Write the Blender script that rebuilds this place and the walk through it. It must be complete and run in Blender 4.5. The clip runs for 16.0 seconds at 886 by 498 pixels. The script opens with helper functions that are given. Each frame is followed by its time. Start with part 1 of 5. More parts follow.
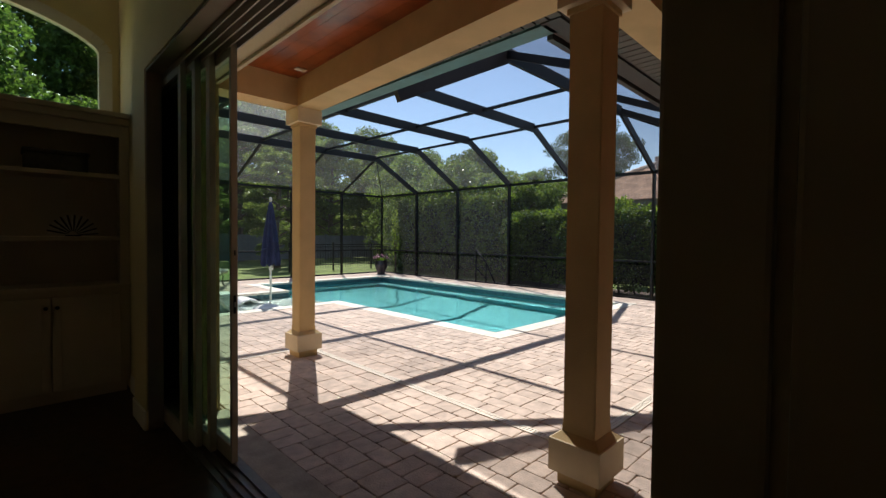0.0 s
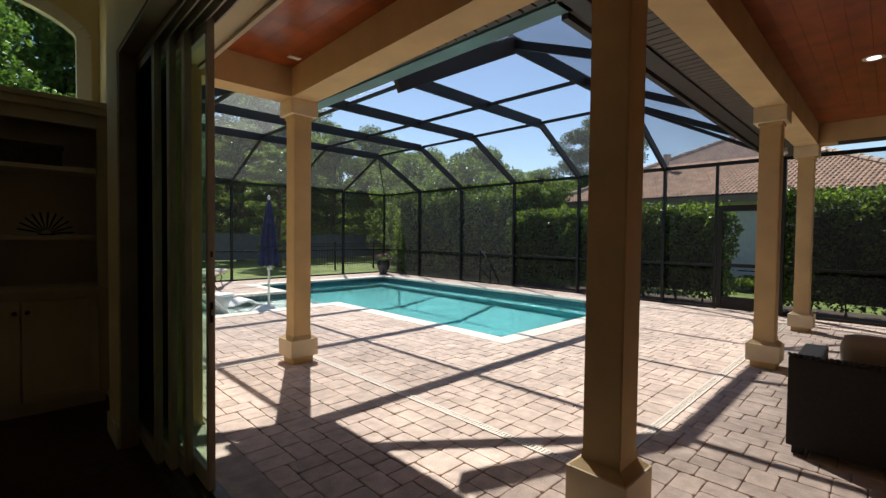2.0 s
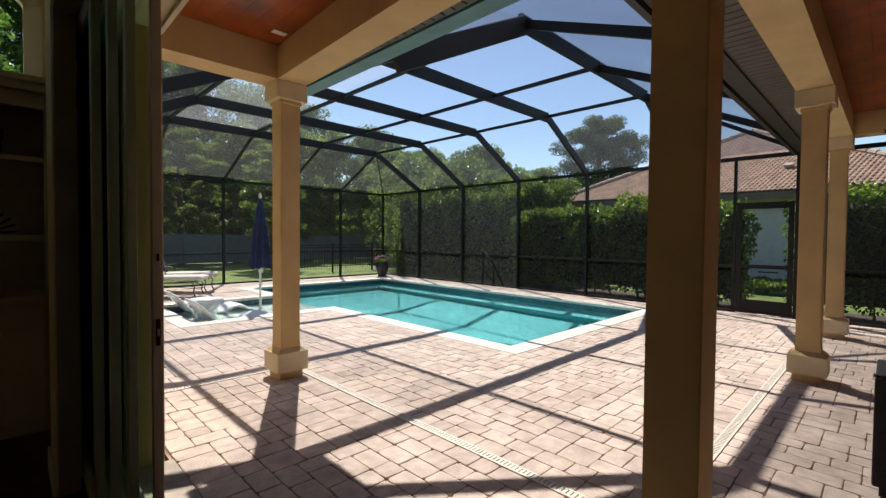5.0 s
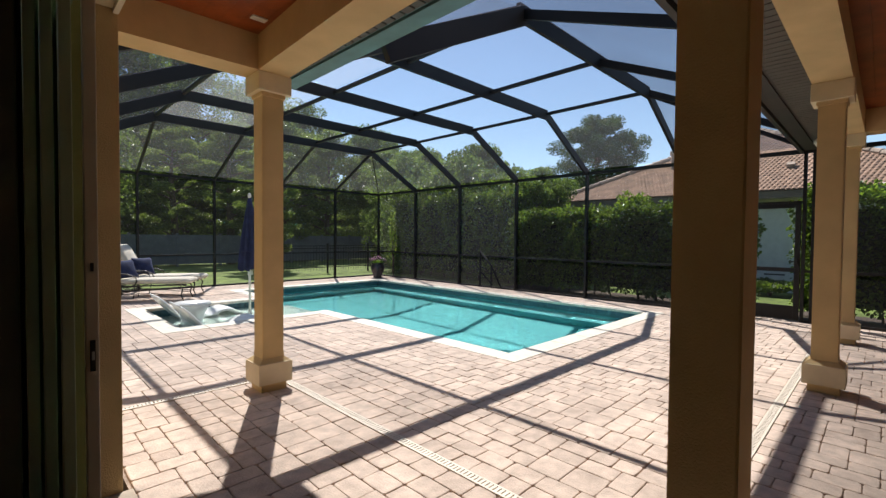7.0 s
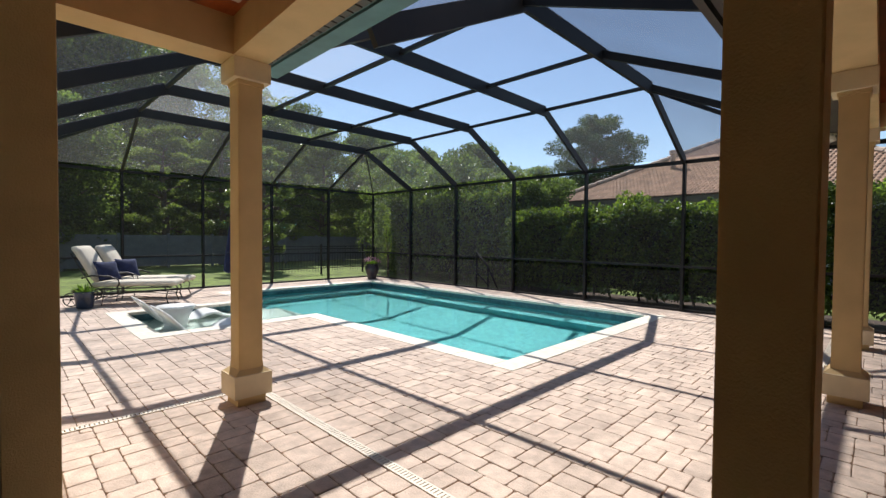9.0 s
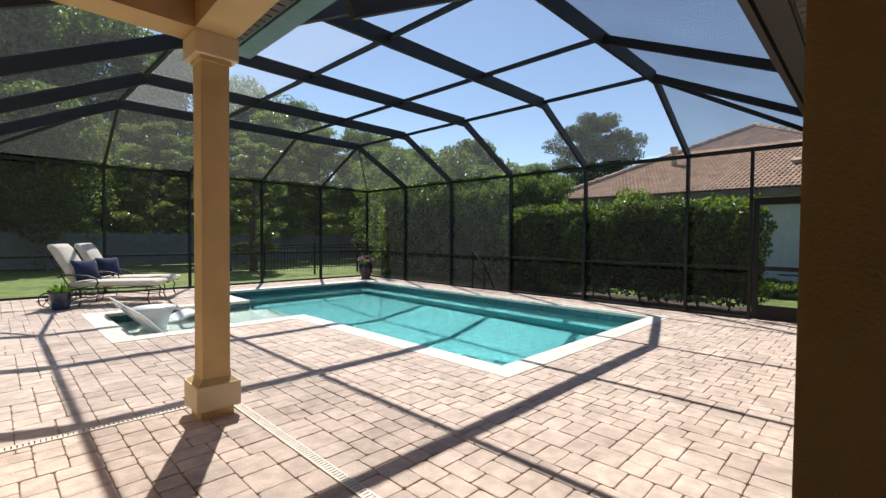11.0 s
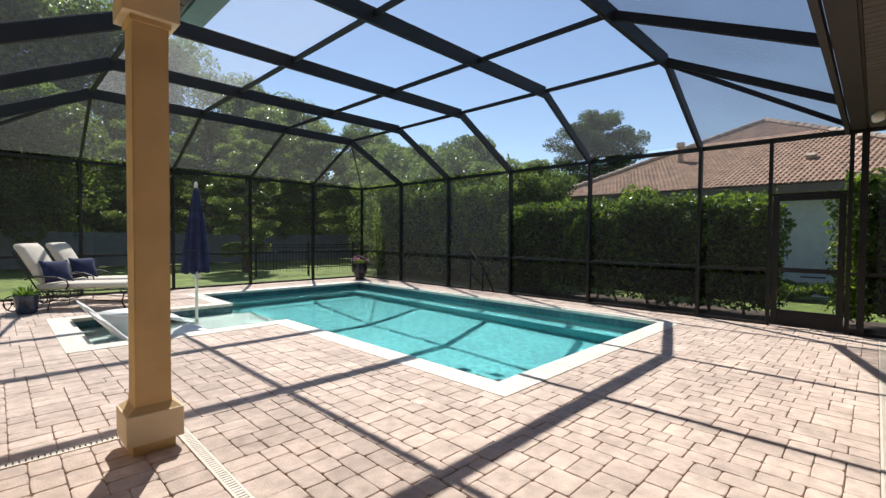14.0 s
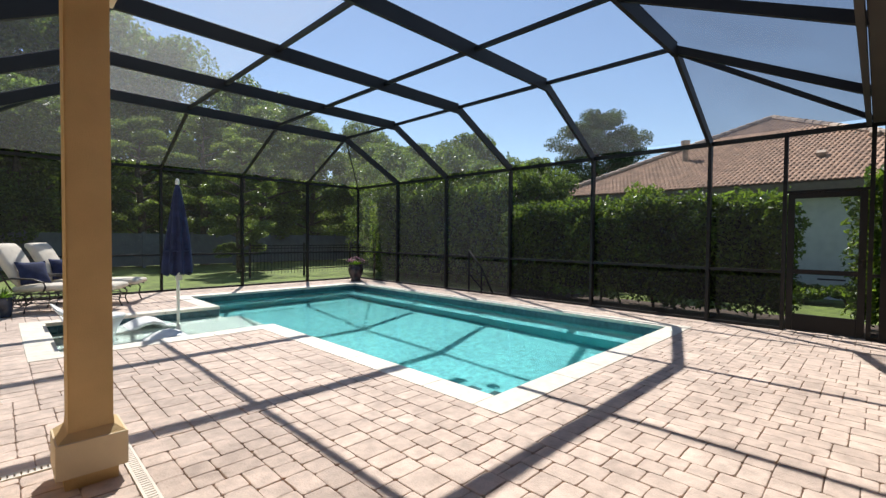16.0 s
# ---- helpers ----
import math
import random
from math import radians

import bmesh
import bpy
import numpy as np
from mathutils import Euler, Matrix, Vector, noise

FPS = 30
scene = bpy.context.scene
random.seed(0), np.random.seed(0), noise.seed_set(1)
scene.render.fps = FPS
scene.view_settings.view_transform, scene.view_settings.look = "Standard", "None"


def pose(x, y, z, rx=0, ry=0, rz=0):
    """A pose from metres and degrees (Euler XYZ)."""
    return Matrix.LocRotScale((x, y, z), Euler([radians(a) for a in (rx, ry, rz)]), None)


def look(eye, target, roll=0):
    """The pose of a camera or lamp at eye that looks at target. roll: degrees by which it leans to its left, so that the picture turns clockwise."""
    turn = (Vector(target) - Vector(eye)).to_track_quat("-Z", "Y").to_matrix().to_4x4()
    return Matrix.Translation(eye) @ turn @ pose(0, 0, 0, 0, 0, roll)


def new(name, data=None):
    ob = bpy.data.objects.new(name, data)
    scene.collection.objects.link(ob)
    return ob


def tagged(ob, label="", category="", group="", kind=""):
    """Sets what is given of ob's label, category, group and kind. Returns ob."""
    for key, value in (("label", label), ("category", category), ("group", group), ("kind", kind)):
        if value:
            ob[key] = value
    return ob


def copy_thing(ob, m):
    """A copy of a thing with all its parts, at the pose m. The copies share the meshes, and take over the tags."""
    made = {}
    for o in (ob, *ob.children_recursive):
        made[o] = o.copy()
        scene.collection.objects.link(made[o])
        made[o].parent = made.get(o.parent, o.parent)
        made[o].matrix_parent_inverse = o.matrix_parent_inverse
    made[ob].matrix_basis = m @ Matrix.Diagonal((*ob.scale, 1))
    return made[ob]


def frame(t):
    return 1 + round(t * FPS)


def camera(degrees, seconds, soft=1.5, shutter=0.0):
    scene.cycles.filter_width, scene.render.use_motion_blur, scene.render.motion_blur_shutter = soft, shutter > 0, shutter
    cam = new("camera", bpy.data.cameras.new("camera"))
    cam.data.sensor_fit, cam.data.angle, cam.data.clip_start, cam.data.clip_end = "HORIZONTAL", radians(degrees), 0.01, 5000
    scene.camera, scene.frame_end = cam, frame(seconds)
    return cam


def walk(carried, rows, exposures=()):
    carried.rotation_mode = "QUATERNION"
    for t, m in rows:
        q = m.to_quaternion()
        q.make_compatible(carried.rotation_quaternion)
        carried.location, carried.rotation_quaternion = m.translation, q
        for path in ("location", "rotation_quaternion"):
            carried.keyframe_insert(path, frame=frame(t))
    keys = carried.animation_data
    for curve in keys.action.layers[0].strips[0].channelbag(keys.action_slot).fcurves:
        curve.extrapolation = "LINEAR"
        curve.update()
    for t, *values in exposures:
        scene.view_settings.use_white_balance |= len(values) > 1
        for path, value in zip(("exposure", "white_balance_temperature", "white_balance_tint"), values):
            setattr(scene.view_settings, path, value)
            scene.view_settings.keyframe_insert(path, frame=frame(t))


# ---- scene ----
cam = camera(90.3, 16.0, soft=1.42)
PATH = [
    (0, (0.194, 0.344, 1.404), (1.608, 1.757, 1.349), 0.6),
    (0.5, (0.255, 0.388, 1.403), (1.664, 1.806, 1.346), 0.4),
    (1, (0.316, 0.445, 1.399), (1.722, 1.867, 1.343), 0.5),
    (1.5, (0.357, 0.492, 1.412), (1.762, 1.914, 1.353), 0.6),
    (2, (0.411, 0.559, 1.406), (1.814, 1.983, 1.348), 0.7),
    (2.5, (0.453, 0.635, 1.398), (1.858, 2.058, 1.342), 0.7),
    (3, (0.505, 0.694, 1.396), (1.908, 2.118, 1.339), 0.7),
    (3.5, (0.557, 0.755, 1.398), (1.96, 2.18, 1.341), 0.7),
    (4, (0.62, 0.847, 1.375), (2.024, 2.271, 1.323), 0.6),
    (6.5, (0.901, 1.093, 1.411), (2.311, 2.51, 1.357), 0.5),
    (7, (0.959, 1.144, 1.409), (2.372, 2.558, 1.356), 0.5),
    (7.5, (1.015, 1.19, 1.414), (2.432, 2.601, 1.36), 0.5),
    (8, (1.081, 1.234, 1.412), (2.498, 2.644, 1.36), 0.5),
    (8.5, (1.145, 1.284, 1.411), (2.565, 2.692, 1.36), 0.5),
    (9, (1.204, 1.337, 1.409), (2.628, 2.742, 1.358), 0.5),
    (11.5, (1.61, 1.582, 1.366), (3.039, 2.98, 1.313), 0.5),
    (12, (1.695, 1.636, 1.36), (3.124, 3.035, 1.308), 0.5),
    (12.5, (1.775, 1.693, 1.354), (3.204, 3.092, 1.303), 0.5),
    (13, (1.855, 1.74, 1.356), (3.281, 3.141, 1.304), 0.4),
    (13.5, (1.929, 1.794, 1.358), (3.355, 3.194, 1.305), 0.5),
    (14, (2.006, 1.84, 1.364), (3.432, 3.242, 1.309), 0.5),
    (14.5, (2.087, 1.884, 1.368), (3.51, 3.288, 1.313), 0.5),
    (15, (2.171, 1.936, 1.361), (3.594, 3.341, 1.307), 0.5),
    (15.5, (2.256, 1.997, 1.352), (3.679, 3.401, 1.3), 0.5),
    (16, (2.347, 2.044, 1.348), (3.768, 3.449, 1.297), 0.5),
]
walk(cam, [(t, look(eye, target, roll)) for t, eye, target, roll in PATH], exposures=[(0.0, 0.55), (7.0, 0.58), (16.0, 0.60)])

# ---- world and sun ----
SUN_WAY = Vector((0.335, 0.640, 1.0)).normalized()
world = bpy.data.worlds.new("world")
scene.world = world
world.use_nodes = True
wn = world.node_tree.nodes
sky = wn.new("ShaderNodeTexSky")
sky.sky_type = "NISHITA"
sky.sun_disc = False
sky.sun_elevation = math.asin(SUN_WAY.z)
sky.sun_rotation = math.atan2(SUN_WAY.x, SUN_WAY.y)
sky.air_density, sky.dust_density, sky.ozone_density = 1.0, 0.15, 1.9
wn["Background"].inputs["Strength"].default_value = 0.105
world.node_tree.links.new(sky.outputs[0], wn["Background"].inputs["Color"])
sun_data = bpy.data.lights.new("sun", "SUN")
sun_data.energy, sun_data.angle, sun_data.color = 5.0, radians(0.53), (1.0, 0.975, 0.935)
sun = new("sun", sun_data)
sun.matrix_world = look(SUN_WAY * 40, (0, 0, 0))

# ---- materials ----
def mat(name, color, rough=0.6, metal=0.0, var=0.15, scale=6.0, bump=0.0, bump_scale=60.0, island=0.0, obj=0.0, spec=0.5, stain=0.0, stain_scale=1.2, color2=None):
    """A surface with two scales of variation in colour, and fine relief."""
    m = bpy.data.materials.new(name)
    m.use_nodes = True
    nt = m.node_tree
    n, l = nt.nodes, nt.links
    b = n["Principled BSDF"]
    b.inputs["Roughness"].default_value = rough
    b.inputs["Metallic"].default_value = metal
    b.inputs["Specular IOR Level"].default_value = spec
    geo = n.new("ShaderNodeNewGeometry")
    pos = geo.outputs["Position"]
    c2 = color2 or tuple(c * (1 - 2 * var) for c in color)
    t1 = n.new("ShaderNodeTexNoise")
    t1.inputs["Scale"].default_value = scale
    t1.inputs["Detail"].default_value = 5
    l.new(pos, t1.inputs["Vector"])
    mx = n.new("ShaderNodeMix")
    mx.data_type = "RGBA"
    mx.inputs["A"].default_value = (*c2, 1)
    mx.inputs["B"].default_value = (*[min(1, c * (1 + 0.6 * var)) for c in color], 1)
    mr = n.new("ShaderNodeMapRange")
    mr.inputs["From Min"].default_value, mr.inputs["From Max"].default_value = 0.3, 0.65
    l.new(t1.outputs["Fac"], mr.inputs["Value"])
    l.new(mr.outputs[0], mx.inputs["Factor"])
    out = mx.outputs["Result"]
    if island or obj:
        hs = n.new("ShaderNodeHueSaturation")
        mv = n.new("ShaderNodeMapRange")
        k = island or obj
        mv.inputs["To Min"].default_value, mv.inputs["To Max"].default_value = 1 - k, 1 + k
        if island:
            l.new(geo.outputs["Random Per Island"], mv.inputs["Value"])
        else:
            oi = n.new("ShaderNodeObjectInfo")
            l.new(oi.outputs["Random"], mv.inputs["Value"])
        l.new(mv.outputs[0], hs.inputs["Value"])
        l.new(out, hs.inputs["Color"])
        out = hs.outputs[0]
    if stain:
        t2 = n.new("ShaderNodeTexNoise")
        t2.inputs["Scale"].default_value = stain_scale
        t2.inputs["Detail"].default_value = 8
        t2.inputs["Roughness"].default_value = 0.7
        l.new(pos, t2.inputs["Vector"])
        m2 = n.new("ShaderNodeMapRange")
        m2.inputs["From Min"].default_value, m2.inputs["From Max"].default_value = 0.38, 0.66
        m2.inputs["To Min"].default_value, m2.inputs["To Max"].default_value = 1 - stain, 1 + 0.25 * stain
        l.new(t2.outputs["Fac"], m2.inputs["Value"])
        h2 = n.new("ShaderNodeHueSaturation")
        l.new(m2.outputs[0], h2.inputs["Value"])
        l.new(out, h2.inputs["Color"])
        out = h2.outputs[0]
    l.new(out, b.inputs["Base Color"])
    if bump:
        t3 = n.new("ShaderNodeTexNoise")
        t3.inputs["Scale"].default_value = bump_scale
        t3.inputs["Detail"].default_value = 6
        l.new(pos, t3.inputs["Vector"])
        bp = n.new("ShaderNodeBump")
        bp.inputs["Strength"].default_value = bump
        bp.inputs["Distance"].default_value = 0.01
        l.new(t3.outputs["Fac"], bp.inputs["Height"])
        l.new(bp.outputs[0], b.inputs["Normal"])
    return m


def screen_mat(name, cover, color):
    """Fine insect mesh: mostly open, the threads dark and dull."""
    m = bpy.data.materials.new(name)
    m.use_nodes = True
    n, l = m.node_tree.nodes, m.node_tree.links
    n.remove(n["Principled BSDF"])
    tr = n.new("ShaderNodeBsdfTransparent")
    df = n.new("ShaderNodeBsdfDiffuse")
    df.inputs["Color"].default_value = (*color, 1)
    tl = n.new("ShaderNodeBsdfTranslucent")
    tl.inputs["Color"].default_value = (*color, 1)
    th = n.new("ShaderNodeMixShader")
    th.inputs[0].default_value = 0.5
    l.new(df.outputs[0], th.inputs[1])
    l.new(tl.outputs[0], th.inputs[2])
    mx = n.new("ShaderNodeMixShader")
    geo = n.new("ShaderNodeNewGeometry")
    tx = n.new("ShaderNodeTexNoise")
    tx.inputs["Scale"].default_value = 0.7
    l.new(geo.outputs["Position"], tx.inputs["Vector"])
    mr = n.new("ShaderNodeMapRange")
    mr.inputs["To Min"].default_value, mr.inputs["To Max"].default_value = cover * 0.8, cover * 1.2
    l.new(tx.outputs["Fac"], mr.inputs["Value"])
    l.new(mr.outputs[0], mx.inputs[0])
    l.new(tr.outputs[0], mx.inputs[1])
    l.new(th.outputs[0], mx.inputs[2])
    l.new(mx.outputs[0], n["Material Output"].inputs["Surface"])
    return m


def water_mat():
    m = bpy.data.materials.new("pool_water")
    m.use_nodes = True
    n, l = m.node_tree.nodes, m.node_tree.links
    n.remove(n["Principled BSDF"])
    tr = n.new("ShaderNodeBsdfRefraction")
    tr.inputs["Color"].default_value = (0.84, 0.97, 0.96, 1)
    tr.inputs["IOR"].default_value = 1.33
    tr.inputs["Roughness"].default_value = 0.0
    gl = n.new("ShaderNodeBsdfGlossy")
    gl.inputs["Roughness"].default_value = 0.03
    fr = n.new("ShaderNodeFresnel")
    fr.inputs["IOR"].default_value = 1.33
    geo = n.new("ShaderNodeNewGeometry")
    prev = None
    for scale, dist, det in ((2.2, 0.003, 2.0), (14.0, 0.005, 2.0), (42.0, 0.003, 2.0)):
        w = n.new("ShaderNodeTexNoise")
        w.inputs["Scale"].default_value = scale
        w.inputs["Detail"].default_value = det
        w.inputs["Distortion"].default_value = 0.7
        l.new(geo.outputs["Position"], w.inputs["Vector"])
        bp = n.new("ShaderNodeBump")
        bp.inputs["Strength"].default_value = 0.30
        bp.inputs["Distance"].default_value = dist
        l.new(w.outputs["Fac"], bp.inputs["Height"])
        if prev:
            l.new(prev.outputs[0], bp.inputs["Normal"])
        prev = bp
    for node in (gl, fr):
        l.new(prev.outputs[0], node.inputs["Normal"])
    soft = n.new("ShaderNodeBump")
    soft.inputs["Strength"].default_value = 0.10
    soft.inputs["Distance"].default_value = 0.004
    l.new(w.outputs["Fac"], soft.inputs["Height"])
    l.new(soft.outputs[0], tr.inputs["Normal"])
    mx = n.new("ShaderNodeMixShader")
    l.new(fr.outputs[0], mx.inputs[0])
    l.new(tr.outputs[0], mx.inputs[1])
    l.new(gl.outputs[0], mx.inputs[2])
    l.new(mx.outputs[0], n["Material Output"].inputs["Surface"])
    return m


def leaf_mat(name, color, through_color, amount=0.4, rough=0.5, vary=0.35):
    """Leaves: dull green with some gloss, lit through from behind."""
    m = bpy.data.materials.new(name)
    m.use_nodes = True
    n, l = m.node_tree.nodes, m.node_tree.links
    b = n["Principled BSDF"]
    b.inputs["Roughness"].default_value = rough
    b.inputs["Specular IOR Level"].default_value = 0.35
    geo = n.new("ShaderNodeNewGeometry")
    mv = n.new("ShaderNodeMapRange")
    mv.inputs["To Min"].default_value, mv.inputs["To Max"].default_value = 1 - vary, 1 + vary
    l.new(geo.outputs["Random Per Island"], mv.inputs["Value"])
    tx = n.new("ShaderNodeTexNoise")
    tx.inputs["Scale"].default_value = 0.9
    tx.inputs["Detail"].default_value = 3
    l.new(geo.outputs["Position"], tx.inputs["Vector"])
    mt = n.new("ShaderNodeMapRange")
    mt.inputs["From Min"].default_value, mt.inputs["From Max"].default_value = 0.35, 0.65
    mt.inputs["To Min"].default_value, mt.inputs["To Max"].default_value = 0.75, 1.3
    l.new(tx.outputs["Fac"], mt.inputs["Value"])
    mul = n.new("ShaderNodeMath")
    mul.operation = "MULTIPLY"
    l.new(mv.outputs[0], mul.inputs[0])
    l.new(mt.outputs[0], mul.inputs[1])
    outs = []
    for c in (color, through_color):
        hs = n.new("ShaderNodeHueSaturation")
        hs.inputs["Color"].default_value = (*c, 1)
        l.new(mul.outputs[0], hs.inputs["Value"])
        outs.append(hs.outputs[0])
    l.new(outs[0], b.inputs["Base Color"])
    tl = n.new("ShaderNodeBsdfTranslucent")
    l.new(outs[1], tl.inputs["Color"])
    mx = n.new("ShaderNodeMixShader")
    mx.inputs[0].default_value = amount
    l.new(b.outputs[0], mx.inputs[1])
    l.new(tl.outputs[0], mx.inputs[2])
    l.new(mx.outputs[0], n["Material Output"].inputs["Surface"])
    return m


def glass_mat(name, tint):
    m = bpy.data.materials.new(name)
    m.use_nodes = True
    n, l = m.node_tree.nodes, m.node_tree.links
    n.remove(n["Principled BSDF"])
    tr = n.new("ShaderNodeBsdfTransparent")
    tr.inputs["Color"].default_value = (*tint, 1)
    gl = n.new("ShaderNodeBsdfGlossy")
    gl.inputs["Roughness"].default_value = 0.0
    mx = n.new("ShaderNodeMixShader")
    mx.inputs[0].default_value = 0.06
    l.new(tr.outputs[0], mx.inputs[1])
    l.new(gl.outputs[0], mx.inputs[2])
    l.new(mx.outputs[0], n["Material Output"].inputs["Surface"])
    return m


M_STUCCO = mat("cream_stucco", (0.64, 0.455, 0.225), 0.85, var=0.06, scale=3, bump=0.35, bump_scale=140, stain=0.08)
M_TRIM = mat("pale_stucco_trim", (0.74, 0.61, 0.41), 0.8, var=0.05, scale=4, bump=0.25, bump_scale=160, stain=0.10)
M_WALL_IN = mat("interior_paint", (0.69, 0.575, 0.335), 0.7, var=0.03, scale=2, bump=0.05)
M_WHITE = mat("white_paint", (0.72, 0.68, 0.60), 0.45, var=0.03)
M_CEIL_IN = mat("interior_ceiling_paint", (0.80, 0.77, 0.70), 0.8, var=0.02)
M_CABINET = mat("cabinet_paint", (0.56, 0.47, 0.37), 0.45, var=0.05, scale=3)
M_CASING = mat("brown_casing_paint", (0.33, 0.25, 0.175), 0.5, var=0.08, scale=4)
M_WALL_DIM = mat("brown_wall_paint", (0.60, 0.47, 0.31), 0.7, var=0.04, scale=2, bump=0.05)
M_DARKWOOD = mat("dark_wood_floor", (0.05, 0.025, 0.014), 0.3, var=0.3, scale=14, obj=0.2)
M_PLANK = mat("stained_ceiling_board", (0.30, 0.068, 0.016), 0.30, var=0.22, scale=5, island=0.06, bump=0.1, bump_scale=40)
M_PAVER = mat("tumbled_paver", (0.665, 0.52, 0.425), 0.9, var=0.10, scale=11, bump=0.5, bump_scale=70, obj=0.10, stain=0.24, stain_scale=2.2)
M_PAVER_FAR = mat("tumbled_paver_rest", (0.665, 0.52, 0.425), 0.9, var=0.10, scale=11, bump=0.5, bump_scale=70, island=0.10, stain=0.24, stain_scale=2.2)
M_JOINT = mat("paver_joint_sand", (0.40, 0.30, 0.235), 0.95, var=0.2, scale=30, bump=0.5)
M_COPING = mat("travertine_coping", (0.74, 0.67, 0.56), 0.7, var=0.08, scale=10, bump=0.2, bump_scale=50, obj=0.05)
M_DRAIN = mat("drain_plastic", (0.70, 0.615, 0.51), 0.55, var=0.05)
M_BRONZE = mat("bronze_aluminium", (0.014, 0.013, 0.0135), 0.5, metal=0.0, var=0.15, scale=2, spec=0.3)
M_SOFFIT = mat("dark_soffit_panel", (0.085, 0.074, 0.062), 0.6, var=0.1)
# Teal is the sky's reflection on the east gutter, put into the base colour.
M_FASCIA = mat("sky_lit_fascia", (0.10, 0.205, 0.215), 0.5, var=0.1)
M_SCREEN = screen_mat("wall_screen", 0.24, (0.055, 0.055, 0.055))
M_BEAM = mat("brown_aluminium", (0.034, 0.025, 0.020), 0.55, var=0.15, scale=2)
# Far wall copy, cover and colour set for how much sun haze it shows.
M_SCREEN_FAR = screen_mat("far_wall_screen", 0.20, (0.06, 0.06, 0.056))
# Roof mesh copies: sun haze and dimmed sky are set by cover and colour.
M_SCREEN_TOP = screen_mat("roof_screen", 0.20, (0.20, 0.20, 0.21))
M_SCREEN_SUN = screen_mat("sun_haze_roof_screen", 0.34, (0.46, 0.455, 0.44))
M_SCREEN_MID = screen_mat("haze_end_screen", 0.27, (0.15, 0.15, 0.143))
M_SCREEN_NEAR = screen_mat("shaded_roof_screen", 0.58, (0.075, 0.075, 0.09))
# Sunlit haze of the far side panels, put into mesh cover and colour.
M_SCREEN_HAZE = screen_mat("haze_side_screen", 0.33, (0.125, 0.125, 0.118))
# The strong mottle in this plaster colour imitates ripple light on the pool floor.
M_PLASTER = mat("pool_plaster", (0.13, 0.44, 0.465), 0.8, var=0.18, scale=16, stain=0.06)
M_TILE = mat("waterline_tile", (0.045, 0.11, 0.13), 0.2, var=0.25, scale=12, obj=0.3)
M_WATER = water_mat()
M_GLASS = glass_mat("door_glass", (0.66, 0.80, 0.69))
M_GRASS = mat("lawn", (0.155, 0.215, 0.032), 0.9, var=0.25, scale=3, bump=0.6, bump_scale=90, stain=0.25)
M_SOIL = mat("mulch", (0.07, 0.045, 0.03), 0.95, var=0.3, scale=20)
M_HEDGE = leaf_mat("hedge_leaf", (0.050, 0.09, 0.015), (0.22, 0.33, 0.032), 0.36, 0.36, 0.55)
M_TREE = leaf_mat("tree_leaf", (0.052, 0.085, 0.021), (0.19, 0.28, 0.045), 0.42, 0.42, 0.5)
M_PINE = leaf_mat("pine_needles", (0.04, 0.07, 0.03), (0.10, 0.15, 0.04), 0.3, 0.65)
M_BARK = mat("bark", (0.13, 0.10, 0.075), 0.95, var=0.3, scale=12, bump=0.6)
M_ROOFTILE = mat("terracotta_roof_tile", (0.34, 0.205, 0.13), 0.85, var=0.15, scale=3, island=0.1)
M_HOUSE = mat("neighbour_stucco", (0.68, 0.69, 0.62), 0.9, var=0.05)
M_HIPTILE = mat("pale_hip_tile", (0.47, 0.35, 0.26), 0.8, var=0.2, scale=5, obj=0.15)
M_SHELF = mat("pale_shelf_plaster", (0.55, 0.58, 0.54), 0.8, var=0.06, scale=25)
M_EAVE = mat("neighbour_eave", (0.20, 0.15, 0.10), 0.7, var=0.1)


# ---- mesh helpers ----
def mesh_of(bm, name, material, smooth=False):
    me = bpy.data.meshes.new(name)
    bm.to_mesh(me)
    bm.free()
    me.materials.append(material)
    if smooth:
        me.shade_smooth()
    return me


def part(name, bm, material, parent=None, label="", smooth=False):
    ob = new(name, mesh_of(bm, name, material, smooth))
    if parent is not None:
        ob.parent = parent
    return tagged(ob, label)


def thing(name, label, category, at=(0, 0, 0), turn=0.0, group=""):
    ob = new(name)
    ob.empty_display_size = 0.1
    ob.matrix_basis = pose(*at, 0, 0, turn)
    return tagged(ob, label, category, group)


def setting(ob, label="", category=""):
    return tagged(ob, label, category, "", "structure")


def add_box(bm, x0, x1, y0, y1, z0, z1, bevel=0.0):
    r = bmesh.ops.create_cube(bm, size=1)
    vs = r["verts"]
    for v in vs:
        v.co = Vector((x0 + (v.co.x + 0.5) * (x1 - x0), y0 + (v.co.y + 0.5) * (y1 - y0), z0 + (v.co.z + 0.5) * (z1 - z0)))
    if bevel:
        es = list({e for v in vs for e in v.link_edges})
        bmesh.ops.bevel(bm, geom=es, offset=bevel, segments=2, profile=0.6, affect="EDGES")
    return bm


def box(x0, x1, y0, y1, z0, z1, bevel=0.0):
    return add_box(bmesh.new(), x0, x1, y0, y1, z0, z1, bevel)


